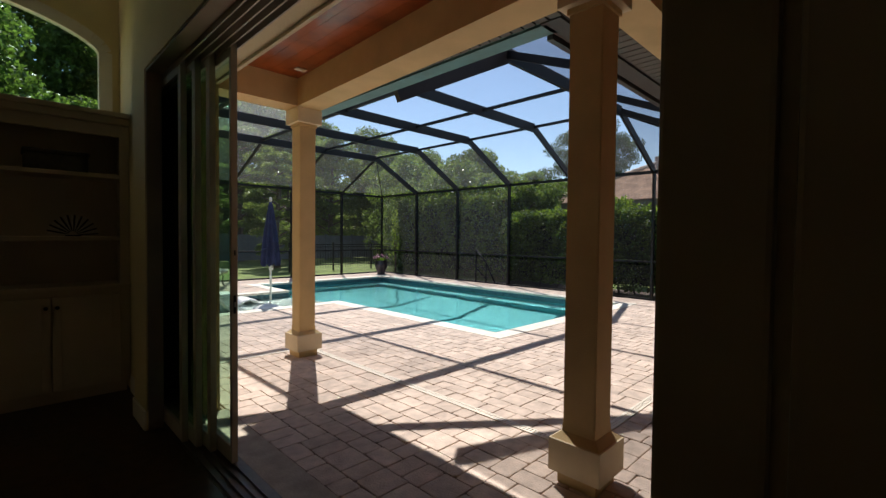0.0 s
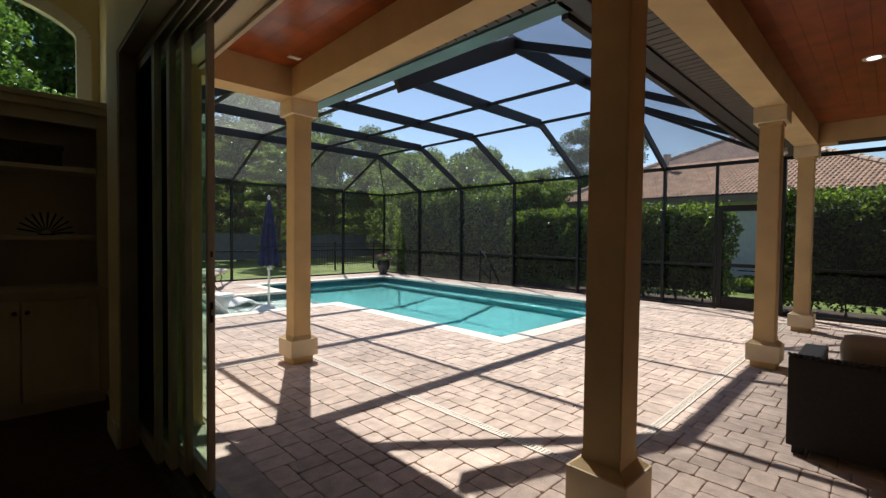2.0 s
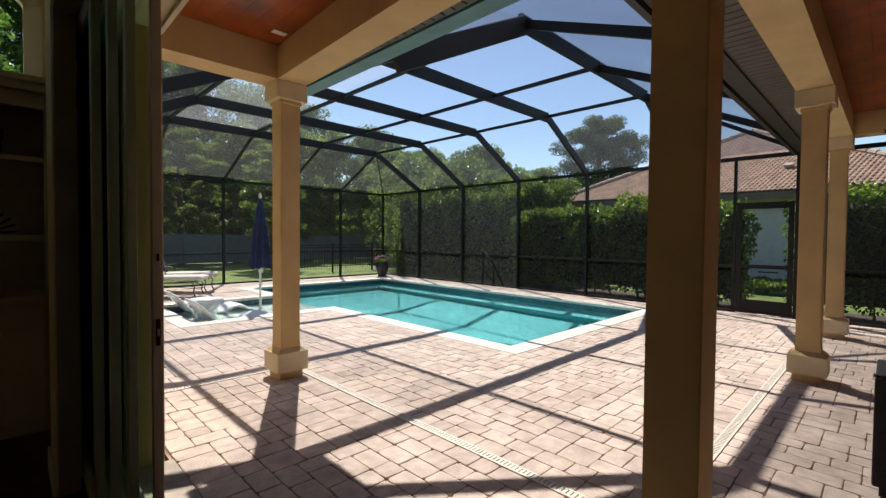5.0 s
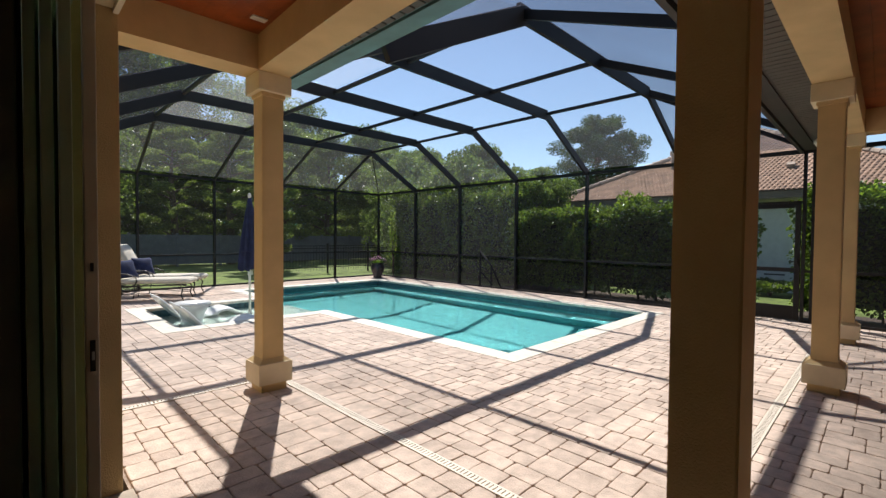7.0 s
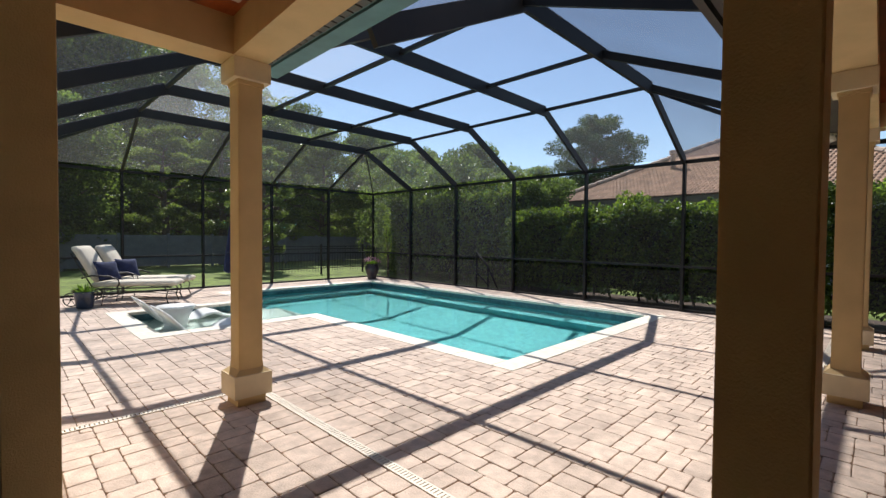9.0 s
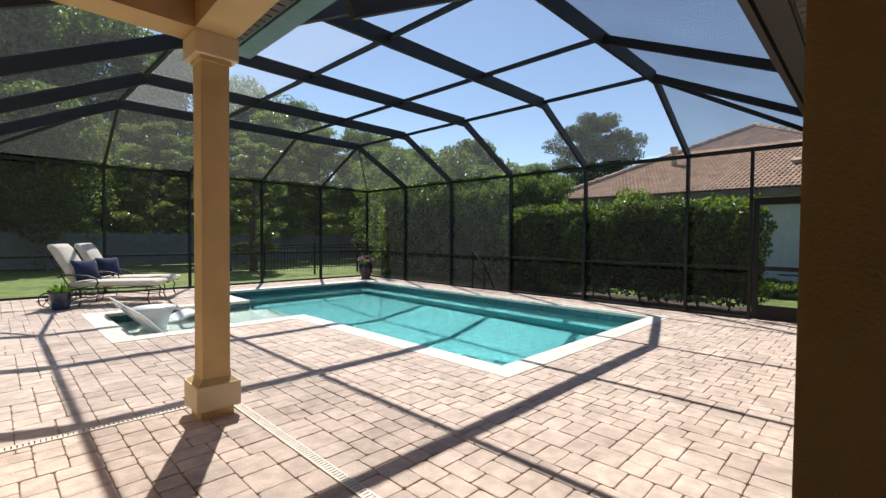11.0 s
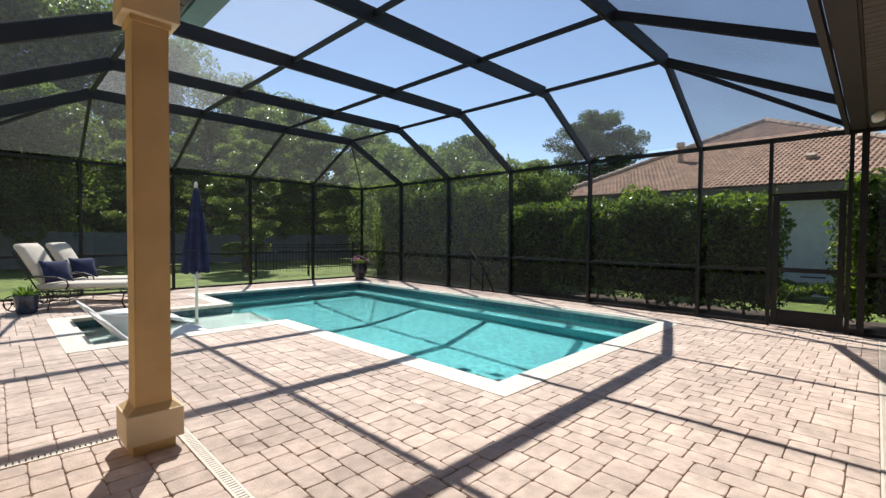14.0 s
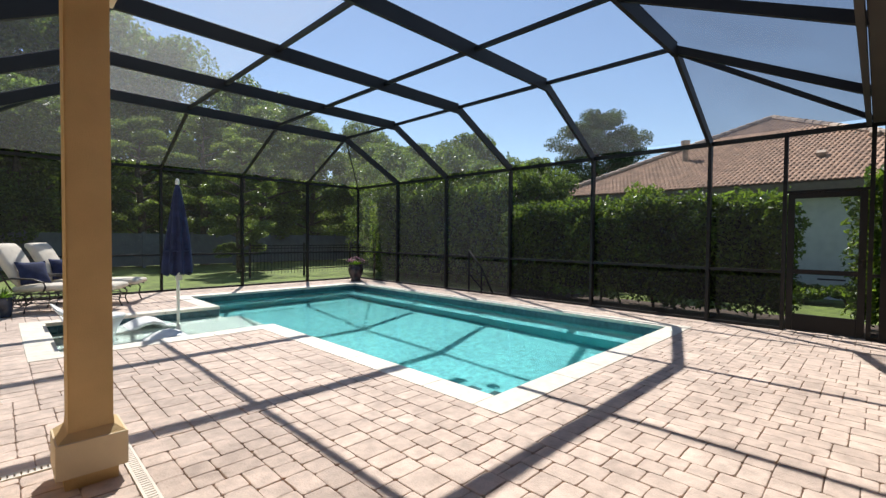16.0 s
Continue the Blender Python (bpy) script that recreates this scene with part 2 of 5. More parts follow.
def add_bar(bm, a, b, w, h, up=(0, 0, 1)):
    """A straight bar from a to b, w wide and h high, centred on the line."""
    a, b = Vector(a), Vector(b)
    d = (b - a).normalized()
    side = d.cross(Vector(up))
    if side.length < 1e-4:
        side = d.cross(Vector((1, 0, 0)))
    side.normalize()
    top = side.cross(d).normalized()
    ring = [(-w / 2, -h / 2), (w / 2, -h / 2), (w / 2, h / 2), (-w / 2, h / 2)]
    va = [bm.verts.new(a + side * s + top * t) for s, t in ring]
    vb = [bm.verts.new(b + side * s + top * t) for s, t in ring]
    for i in range(4):
        bm.faces.new((va[i], va[(i + 1) % 4], vb[(i + 1) % 4], vb[i]))
    bm.faces.new(va[::-1])
    bm.faces.new(vb)
    return bm


def bar(a, b, w, h, up=(0, 0, 1)):
    bm = add_bar(bmesh.new(), a, b, w, h, up)
    bmesh.ops.recalc_face_normals(bm, faces=bm.faces)
    return bm


def add_tube(bm, pts, r, sides=8, closed=False):
    """A round tube along points; r is a number or one radius a point."""
    pts = [Vector(p) for p in pts]
    n = len(pts)
    rad = [r] * n if isinstance(r, (int, float)) else list(r)
    rings = []
    ref = Vector((0, 0, 1))
    for i, p in enumerate(pts):
        if closed:
            d = (pts[(i + 1) % n] - pts[i - 1]).normalized()
        else:
            d = (pts[min(i + 1, n - 1)] - pts[max(i - 1, 0)]).normalized()
        s = d.cross(ref)
        if s.length < 0.05:
            s = d.cross(Vector((1, 0, 0)))
        s.normalize()
        u = s.cross(d)
        rings.append([bm.verts.new(p + rad[i] * (s * math.cos(k * 2 * math.pi / sides) + u * math.sin(k * 2 * math.pi / sides))) for k in range(sides)])
    for i in range(n if closed else n - 1):
        a, b = rings[i], rings[(i + 1) % n]
        for k in range(sides):
            bm.faces.new((a[k], a[(k + 1) % sides], b[(k + 1) % sides], b[k]))
    if not closed:
        bm.faces.new(rings[0][::-1])
        bm.faces.new(rings[-1])
    return bm


def tube(pts, r, sides=8, closed=False):
    bm = add_tube(bmesh.new(), pts, r, sides, closed)
    bmesh.ops.recalc_face_normals(bm, faces=bm.faces)
    return bm


def lathe(profile, sides=24):
    """A solid of revolution about z from (radius, height) pairs."""
    bm = bmesh.new()
    rings = [[bm.verts.new((r * math.cos(k * 2 * math.pi / sides), r * math.sin(k * 2 * math.pi / sides), z)) for k in range(sides)] for r, z in profile]
    for a, b in zip(rings, rings[1:]):
        for k in range(sides):
            bm.faces.new((a[k], a[(k + 1) % sides], b[(k + 1) % sides], b[k]))
    bm.faces.new(rings[0][::-1])
    bm.faces.new(rings[-1])
    return bm


def quad(*pts):
    bm = bmesh.new()
    bm.faces.new([bm.verts.new(p) for p in pts])
    return bm


def wall(name, bm, material, label, category="wall"):
    return setting(part(name, bm, material), label, category)


# ---- plan ----
OP_Y0 = 0.53                   # near end of the sliding door's opening
DOOR_H, CEIL = 2.54, 3.15

EAVE_X, EAVE_Y = 2.95, 1.95
CAGE_X0, CAGE_X1, CAGE_Y1, RAIL_Z, TOP_Z = 1.22, 10.67, 14.20, 2.93, 3.90
HUB_X0, HUB_X1, HUB_Y0, HUB_Y1 = 3.26, 8.78, 4.05, 12.02
COLS = {"A": (2.695, 5.155), "B": (2.56, 1.525), "C": (6.41, 1.51), "D": (9.20, 1.50)}
POOL = (5.30, 9.60, 4.33, 12.78)       # water's edge of the main basin
SHELF = (2.82, 5.30, 8.62, 10.95)      # water's edge of the sun shelf
COPE, WATER_Z = 0.27, -0.13
POST_Y = [4.06, 6.10, 8.10, 10.16, 12.16]
FRAME_Y = [4.05, 6.04, 8.02, 10.00, 12.02]
POST_X = [8.87, 6.97, 5.09, 3.32, 1.50]
PURLIN_X = [3.26, 5.10, 6.96, 8.78]


def rows(a, b, step):
    n = max(1, round((b - a) / step))
    return [(a + (b - a) * i / n, a + (b - a) * (i + 1) / n) for i in range(n)]


# ---- the house: floor, walls, ceilings ----
wall("floor", box(-2.6, 1.02, -3.3, 5.75, -0.16, 0.0), M_DARKWOOD, "dark stained wooden floor of the living room", "floor")
wall("wall_east", box(0.75, 1.40, -5.0, OP_Y0, 0, 3.9), M_WALL_DIM, "brown painted wall beside the sliding doors")
bm = box(1.00, 1.204, 4.56, 5.75, 0, 3.9)
add_box(bm, 0.907, 1.012, 4.02, 4.42, 0, 3.9, 0.004)
add_box(bm, 1.000, 1.012, 4.421, 4.559, 0, 3.9)
wall("wall_pocket", bm, M_WALL_IN, "painted wall with a pocket for the stacked doors")
bm = box(1.014, 1.384, OP_Y0, 4.05, DOOR_H + 0.06, 3.9)
add_box(bm, 0.907, 1.0135, OP_Y0, 4.019, DOOR_H + 0.01, 3.9)
add_box(bm, 1.014, 1.204, 4.051, 4.559, DOOR_H + 0.06, 3.9)
wall("wall_header", bm, M_WALL_IN, "painted wall above the sliding doors")
wall("wall_stucco", box(1.205, 1.41, 4.06, 5.75, -0.02, CEIL + 0.1, 0.004), M_STUCCO, "cream stucco outer wall")
wall("wall_stucco_header", box(1.385, 1.41, OP_Y0 - 5, 4.058, DOOR_H + 0.04, CEIL + 0.1), M_TRIM, "pale stucco band over the sliding doors")
wall("wall_stucco_side", box(1.401, 1.418, -5.0, OP_Y0, -0.02, DOOR_H + 0.038), M_STUCCO, "cream stucco outer wall")
# West and south walls are out of view, set close to bounce more light.
wall("wall_west", box(-2.7, -2.5, -3.2, 5.75, 0, 3.9), M_WALL_IN, "unseen painted wall closing the living room")
wall("wall_south", box(-2.7, 1.40, -3.4, -3.2, 0, 3.9), M_WALL_IN, "unseen painted wall closing the living room")
wall("ceiling", box(-2.7, 1.40, -3.4, 5.75, 3.9, 4.0), M_CEIL_IN, "white living room ceiling", "ceiling")
# Out of view, placed near to cut the light under the lanai roof.
wall("wall_lanai_south", box(1.42, 11.0, -2.4, -2.2, -0.02, CEIL + 0.1), M_STUCCO, "unseen cream stucco wall closing the lanai")

# far wall with an arched window in it
# The left part, out of view, is widened to let more light indoors.
WIN = (-2.25, 0.91, 2.45, 3.04, 0.42)   # left, right, sill, spring, rise


def arch_z(x):
    mid, half = (WIN[0] + WIN[1]) / 2, (WIN[1] - WIN[0]) / 2
    return WIN[3] + WIN[4] * math.sqrt(max(0.0, 1 - ((x - mid) / half) ** 2))


bm = box(-2.5, WIN[0], 5.5, 5.75, 0, 3.9)
add_box(bm, WIN[1], 0.998, 5.5, 5.75, 0, 3.9)
add_box(bm, WIN[0], WIN[1], 5.5, 5.75, 0, WIN[2])
N = 24
for i in range(N):
    # denser steps towards the ends of the arch
    xa, xb = [(WIN[0] + WIN[1]) / 2 - (WIN[1] - WIN[0]) / 2 * math.cos(math.pi * k / N) for k in (i, i + 1)]
    v = [bm.verts.new(p) for p in ((xa, 5.5, arch_z(xa)), (xb, 5.5, arch_z(xb)), (xb, 5.5, 3.9), (xa, 5.5, 3.9),
                                   (xa, 5.75, arch_z(xa)), (xb, 5.75, arch_z(xb)), (xb, 5.75, 3.9), (xa, 5.75, 3.9))]
    for f in ((0, 1, 2, 3), (5, 4, 7, 6), (4, 5, 1, 0)):
        bm.faces.new([v[k] for k in f])
wall("wall_north", bm, M_WALL_IN, "painted wall with an arched window")

win = setting(thing("window_1", "arched fixed window with white trim", "window", (0, 0, 0)), "arched fixed window with white trim", "window")
arc = [((WIN[0] + WIN[1]) / 2 - (WIN[1] - WIN[0]) / 2 * math.cos(math.pi * k / N)) for k in range(N + 1)]
pts = [(WIN[0] + 0.02, 5.52, WIN[2])] + [(min(max(x, WIN[0] + 0.02), WIN[1] - 0.02), 5.52, arch_z(x) - 0.02) for x in arc] + [(WIN[1] - 0.02, 5.52, WIN[2])]
bm = bmesh.new()
for p, q in zip(pts, pts[1:]):
    add_bar(bm, p, q, 0.10, 0.085, up=(0, 1, 0))
part("window_frame", bm, M_WHITE, win)
bm = bmesh.new()
bm.faces.new([bm.verts.new((x, 5.52, z)) for x, _, z in pts])
pane = part("pane", bm, M_GLASS, win)
pane.visible_shadow = False
part("window_sill", box(WIN[0] - 0.05, WIN[1] + 0.05, 5.44, 5.50, WIN[2] - 0.03, WIN[2] + 0.01, 0.006), M_WHITE, win)

bm = bmesh.new()
for k, (d, h) in enumerate(((0.03, 0.12), (0.06, 0.08), (0.10, 0.04))):
    add_box(bm, -2.5, 1.0 - d + 0.0, 5.5 - d, 5.5 - d + 0.032, 3.9 - h, 3.9)
    add_box(bm, 0.907 - d, 0.907 - d + 0.032, OP_Y0, 4.42, 3.9 - h, 3.9)
    add_box(bm, 1.0 - d, 1.0 - d + 0.032, 4.421, 5.5 - d, 3.9 - h, 3.9)
wall("trim_crown", bm, M_WHITE, "white crown moulding under the ceiling", "moulding")
bm = box(0.892, 0.906, 4.02, 4.42, 0.0, 0.14, 0.004)
add_box(bm, 0.985, 0.999, 4.43, 5.05, 0.0, 0.14, 0.004)
add_box(bm, 0.735, 0.749, -4.9, OP_Y0 - 0.02, 0.0, 0.14, 0.004)
wall("baseboard", bm, M_WHITE, "white skirting board", "baseboard")
bm = box(0.915, 1.010, 4.004, 4.019, 0.0, DOOR_H + 0.01, 0.004)
add_box(bm, 0.725, 0.749, OP_Y0 - 0.11, OP_Y0, 0.14, DOOR_H + 0.14, 0.006)
add_box(bm, 0.732, 0.749, OP_Y0 - 0.20, OP_Y0 - 0.125, 0.14, 3.2, 0.006)
add_box(bm, 0.915, 1.010, OP_Y0, 4.003, DOOR_H - 0.006, DOOR_H + 0.009, 0.004)
wall("trim_casing", bm, M_CASING, "painted casing round the sliding door opening", "trim")


# ---- sliding doors ----
def sliding_panel(x, y0, y1, handle):
    p = thing("sliding_door_panel", "stacked glass sliding door panel with bronze frame", "door", (x, y0, 0.0), 0, "stack of sliding door panels")
    w, h = y1 - y0, DOOR_H
    s = 0.030 if handle else 0.060
    for nm, b in (("stile", box(-0.019, 0.019, 0, s, 0.02, h, 0.004)), ("stile", box(-0.019, 0.019, w - 0.075, w, 0.02, h, 0.004)),
                  ("bottom_rail", box(-0.019, 0.019, s, w - 0.075, 0.02, 0.12, 0.004)), ("top_rail", box(-0.019, 0.019, s, w - 0.075, h - 0.08, h, 0.004))):
        part(nm, b, M_DOORFRAME, p)
    g = part("pane", box(-0.004, 0.004, s - 0.005, w - 0.07, 0.11, h - 0.07), M_GLASS, p)
    g.visible_shadow = False
    if handle:
        hb = box(-0.008, 0.008, -0.006, -0.001, 0.93, 1.04, 0.002)
        ho = part("handle", hb, M_BRONZE, p, "dark recessed door handle")
        part("latch", box(-0.004, 0.004, -0.010, -0.006, 0.97, 1.0, 0.001), M_STEEL, ho)
        part("latch", box(-0.005, 0.005, -0.006, -0.001, 1.28, 1.31, 0.001), M_BRONZE, p)
    return p


M_DOORFRAME = mat("door_frame_aluminium", (0.46, 0.40, 0.31), 0.4, metal=0.0, var=0.08, scale=3)
M_STEEL = mat("brushed_steel", (0.45, 0.43, 0.40), 0.35, metal=1.0, var=0.1, scale=20)
M_TRACK = mat("aluminium_track", (0.16, 0.14, 0.12), 0.5, metal=0.5, var=0.15, scale=12)
for k, (x, y) in enumerate(((1.177, 3.09), (1.132, 3.33), (1.087, 3.46), (1.042, 3.60))):
    sliding_panel(x, y, 4.53, k == 0)
sill = setting(thing("door_track", "aluminium floor track of the sliding doors", "track", (0, 0, 0)), "aluminium floor track of the sliding doors", "track")
part("track_base", box(1.021, 1.235, OP_Y0, 4.05, -0.06, 0.004), M_TRACK, sill)
for k in range(4):
    part("rail", box(1.035 + 0.045 * k, 1.049 + 0.045 * k, OP_Y0, 4.54, 0.004, 0.018), M_TRACK, sill)
head = setting(thing("door_head_track", "bronze head track of the sliding doors", "track", (0, 0, 0)), "bronze head track of the sliding doors", "track")
for k in range(5):
    part("rail", box(1.016 + 0.045 * k, 1.024 + 0.045 * k, OP_Y0, 4.04, DOOR_H - 0.03, DOOR_H + 0.058), M_DOORFRAME, head)
for k in range(4):
    part("channel", box(1.025 + 0.045 * k, 1.060 + 0.045 * k, OP_Y0, 4.04, DOOR_H + 0.03, DOOR_H + 0.056), M_BRONZE, head)
M_SILL = mat("stone_threshold", (0.42, 0.34, 0.26), 0.8, var=0.12, scale=9, bump=0.3)
wall("door_threshold", box(1.236, 1.455, OP_Y0, 4.058, -0.10, 0.002, 0.004), M_SILL, "pale stone threshold outside the doors", "threshold")


# ---- built-in bookcase ----
def bookcase():
    """A recessed unit with doors below and open shelves above, front at local y = 0, from x 0 to 1.5."""
    p = thing("bookcase", "painted built-in bookcase with cabinet doors and open shelves", "bookcase", (-0.52, 5.08, 0.0))
    W, D, H = 1.515, 0.415, 2.44
    part("plinth", box(0.02, W - 0.02, 0.05, D, 0.0, 0.10), M_CABINET, p)
    part("side_panel", box(0.0, 0.03, 0.03, D, 0.10, H - 0.1), M_CABINET, p)
    part("side_panel", box(W - 0.03, W, 0.03, D, 0.10, H - 0.1), M_CABINET, p)
    part("back_panel", box(0.03, W - 0.03, D - 0.02, D, 0.10, H - 0.1), M_CABINET, p)
    part("face_frame", box(0.0, 0.07, 0.0, 0.03, 0.10, H - 0.1, 0.003), M_CABINET, p)
    part("face_frame", box(W - 0.07, W, 0.0, 0.03, 0.10, H - 0.1, 0.003), M_CABINET, p)
    part("counter", box(0.0, W, -0.035, D - 0.02, 0.93, 0.965, 0.006), M_CABINET, p)
    for z in (1.34, 1.88):
        part("shelf", box(0.03, W - 0.03, 0.03, D - 0.02, z, z + 0.035, 0.004), M_CABINET, p)
    part("crown", box(-0.02, W, -0.05, D, H - 0.1, H - 0.04, 0.012), M_CABINET, p)
    part("top_board", box(-0.03, W, -0.07, D, H - 0.04, H, 0.006), M_CABINET, p)
    part("rail", box(0.07, W - 0.07, 0.0, 0.03, H - 0.2, H - 0.1, 0.003), M_CABINET, p)
    part("rail", box(0.07, W - 0.07, 0.002, 0.03, 0.885, 0.93), M_CABINET, p)
    doors = rows(0.07, W - 0.07, 0.46)
    for i, (a, b) in enumerate(doors):
        d = part("door", box(a + 0.003, b - 0.003, -0.018, -0.002, 0.11, 0.88, 0.003), M_CABINET, p)
        for bb in (box(a + 0.006, a + 0.062, -0.024, -0.0185, 0.115, 0.875, 0.002), box(b - 0.062, b - 0.006, -0.024, -0.0185, 0.115, 0.875, 0.002),
                   box(a + 0.064, b - 0.064, -0.024, -0.0185, 0.115, 0.175, 0.002), box(a + 0.064, b - 0.064, -0.024, -0.0185, 0.815, 0.875, 0.002)):
            part("door_stile", bb, M_CABINET, d)
        kx = a + 0.035 if i % 2 == 0 else b - 0.035
        kn = lathe([(0.004, 0), (0.006, 0.012), (0.014, 0.02), (0.015, 0.026), (0.008, 0.032)], 12)
        bmesh.ops.transform(kn, matrix=pose(kx, -0.024, 0.80, 90, 0, 0), verts=kn.verts)
        part("knob", kn, M_BRONZE, d, "dark round knob", True)
    return p


bookcase()


def fan_ornament(at):
    p = thing("fan_ornament", "round pleated black and white ornament standing on a shelf", "ornament", at)
    M_A = mat("ornament_light", (0.55, 0.52, 0.46), 0.6)
    n = 22
    for i in range(n):
        a = math.pi * (i + 0.5) / n
        q = pose(0, 0, 0.012, 0, -math.degrees(a), 0)
        b = box(0.03, 0.17, -0.012, 0.006, -0.006, 0.006, 0.002)
        bmesh.ops.transform(b, matrix=q, verts=b.verts)
        part("pleat", b, M_A if i % 2 else M_BRONZE, p)
    part("foot", box(-0.05, 0.05, -0.03, 0.03, 0.0, 0.012, 0.003), M_BRONZE, p)
    return p


fan_ornament((0.62, 5.20, 1.376))
M_BASKET = mat("dark_woven_basket", (0.05, 0.04, 0.03), 0.8, var=0.3, scale=40, bump=0.6, bump_scale=120)
bx = thing("storage_box", "dark woven storage box with a lid on a shelf", "box", (0.52, 5.27, 1.916))
part("body", box(-0.2, 0.2, -0.13, 0.13, 0, 0.13, 0.01), M_BASKET, bx)
part("lid", box(-0.21, 0.21, -0.14, 0.14, 0.131, 0.165, 0.01), M_BASKET, bx)


# ---- lanai: columns, beams, ceilings ----
def column():
    """A square stucco column with a block base on a small plinth and a block capital."""
    p = thing("column", "cream stucco column with a block base and capital", "column", (0, 0, 0), 0, "lanai columns")
    part("plinth", box(-0.115, 0.115, -0.115, 0.115, -0.03, 0.075), M_STUCCO, p)
    part("base", box(-0.155, 0.155, -0.155, 0.155, 0.075, 0.262, 0.006), M_TRIM, p)
    bm = bmesh.new()
    prof = [(0.145, 0.262), (0.100, 0.30), (0.097, 0.35), (0.097, 2.50), (0.097, 2.65)]
    ring = [[bm.verts.new((sx * r, sy * r, z)) for sx, sy in ((-1, -1), (1, -1), (1, 1), (-1, 1))] for r, z in prof]
    for a, b in zip(ring, ring[1:]):
        for k in range(4):
            bm.faces.new((a[k], a[(k + 1) % 4], b[(k + 1) % 4], b[k]))
    bm.faces.new(ring[0][::-1])
    bm.faces.new(ring[-1])
    es = [e for e in bm.edges if abs(e.verts[0].co.z - e.verts[1].co.z) > 0.5]
    bmesh.ops.bevel(bm, geom=es, offset=0.006, segments=2, affect="EDGES")
    part("shaft", bm, M_STUCCO, p)
    part("capital", box(-0.15, 0.15, -0.15, 0.15, 2.685, 2.848, 0.006), M_TRIM, p)
    part("collar", box(-0.110, 0.110, -0.110, 0.110, 2.65, 2.685, 0.004), M_STUCCO, p)
    return p


col = column()
col.matrix_basis = pose(*COLS["A"], 0)
for k in "BCD":
    copy_thing(col, pose(*COLS[k], 0))

BZ0, BZ1 = 2.85, 3.26
A, B, D = COLS["A"], COLS["B"], COLS["D"]
up = (0, 0, 1)
zm, hm = (BZ0 + BZ1) / 2, BZ1 - BZ0
wall("beam_1", bar((B[0], B[1] - 0.14, zm), (A[0], A[1] + 0.14, zm), 0.28, hm), M_STUCCO, "cream stucco beam of the lanai", "beam")
wall("beam_2", bar((1.412, A[1], zm), (A[0] - 0.141, A[1], zm), 0.28, hm), M_STUCCO, "cream stucco beam of the lanai", "beam")
wall("beam_3", bar((B[0] + 0.141, B[1], zm), (D[0] + 0.14, D[1], zm), 0.28, hm), M_STUCCO, "cream stucco beam of the lanai", "beam")
wall("beam_4", bar((D[0], D[1] - 0.141, zm), (D[0], -5.0, zm), 0.28, hm), M_STUCCO, "cream stucco beam of the lanai", "beam")

bm = bmesh.new()
for a, b in rows(1.413, 2.62, 0.135):          # boards along y beside the doors
    add_box(bm, a + 0.001, b - 0.001, -4.99, A[1] - 0.13, CEIL, CEIL + 0.02)
for a, b in rows(-4.99, B[1] - 0.13, 0.135):  # boards along x over the seating side
    add_box(bm, 2.622, D[0] - 0.13, a + 0.001, b - 0.001, CEIL + 0.004, CEIL + 0.024)
wall("ceiling_lanai", bm, M_PLANK, "red-brown stained tongue and groove wooden ceiling", "ceiling")
bm = box(1.40, 2.98, -5.0, 5.50, CEIL + 0.125, CEIL + 0.2)
add_box(bm, 2.98, 10.62, -5.0, 1.94, CEIL + 0.125, CEIL + 0.2)
wall("roof", bm, M_SOFFIT, "roof deck over the lanai", "roof")

# dark slatted soffit outside the beams, with the fascia and gutter
SZ = 2.945
bm = bmesh.new()
for a, b in rows(EAVE_Y, 5.50, 0.105):
    add_box(bm, 2.66, EAVE_X, a + 0.009, b - 0.009, SZ, SZ + 0.012)
for a, b in rows(2.70, 10.62, 0.105):
    add_box(bm, a + 0.006, b - 0.006, B[1] + 0.142, EAVE_Y - 0.004, SZ, SZ + 0.012)
for a, b in rows(2.40, 2.65, 0.09):
    add_box(bm, a + 0.006, b - 0.006, A[1] + 0.29, 5.50, SZ, SZ + 0.012)
wall("ceiling_soffit", bm, M_SOFFIT, "dark slatted vinyl soffit", "soffit")
bm = box(2.78, EAVE_X, EAVE_Y - 0.0, 5.285, SZ + 0.03, SZ + 0.05)
add_box(bm, 2.40, EAVE_X, 5.286, 5.50, SZ + 0.03, SZ + 0.05)
add_box(bm, 2.66, 10.62, B[1] + 0.142, EAVE_Y, SZ + 0.03, SZ + 0.05)
wall("soffit_backing", bm, M_BRONZE, "black backing above the soffit slats", "soffit")


def gutter(name, a, b, side):
    """A box gutter with a lip along a straight eave; side points outwards."""
    a, b, s = Vector(a), Vector(b), Vector(side)
    g = setting(thing(name, "dark aluminium eave gutter and fascia", "gutter", (0, 0, 0)), "dark aluminium eave gutter and fascia", "gutter")
    # East run gets the sky-tinted colour, north run the dark one.
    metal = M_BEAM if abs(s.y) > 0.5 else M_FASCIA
    part("fascia", bar(a + s * 0.012 + Vector((0, 0, 0.03)), b + s * 0.012 + Vector((0, 0, 0.03)), 0.02, 0.19), metal, g)
    part("gutter_trough", bar(a + s * 0.104 + Vector((0, 0, -0.02)), b + s * 0.104 + Vector((0, 0, -0.02)), 0.16, 0.13), metal, g)
    part("gutter_lip", bar(a + s * 0.191 + Vector((0, 0, 0.04)), b + s * 0.191 + Vector((0, 0, 0.04)), 0.012, 0.025), metal, g)


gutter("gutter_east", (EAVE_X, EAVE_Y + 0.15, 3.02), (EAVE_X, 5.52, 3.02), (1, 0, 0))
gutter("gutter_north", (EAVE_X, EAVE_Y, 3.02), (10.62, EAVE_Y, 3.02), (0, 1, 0))


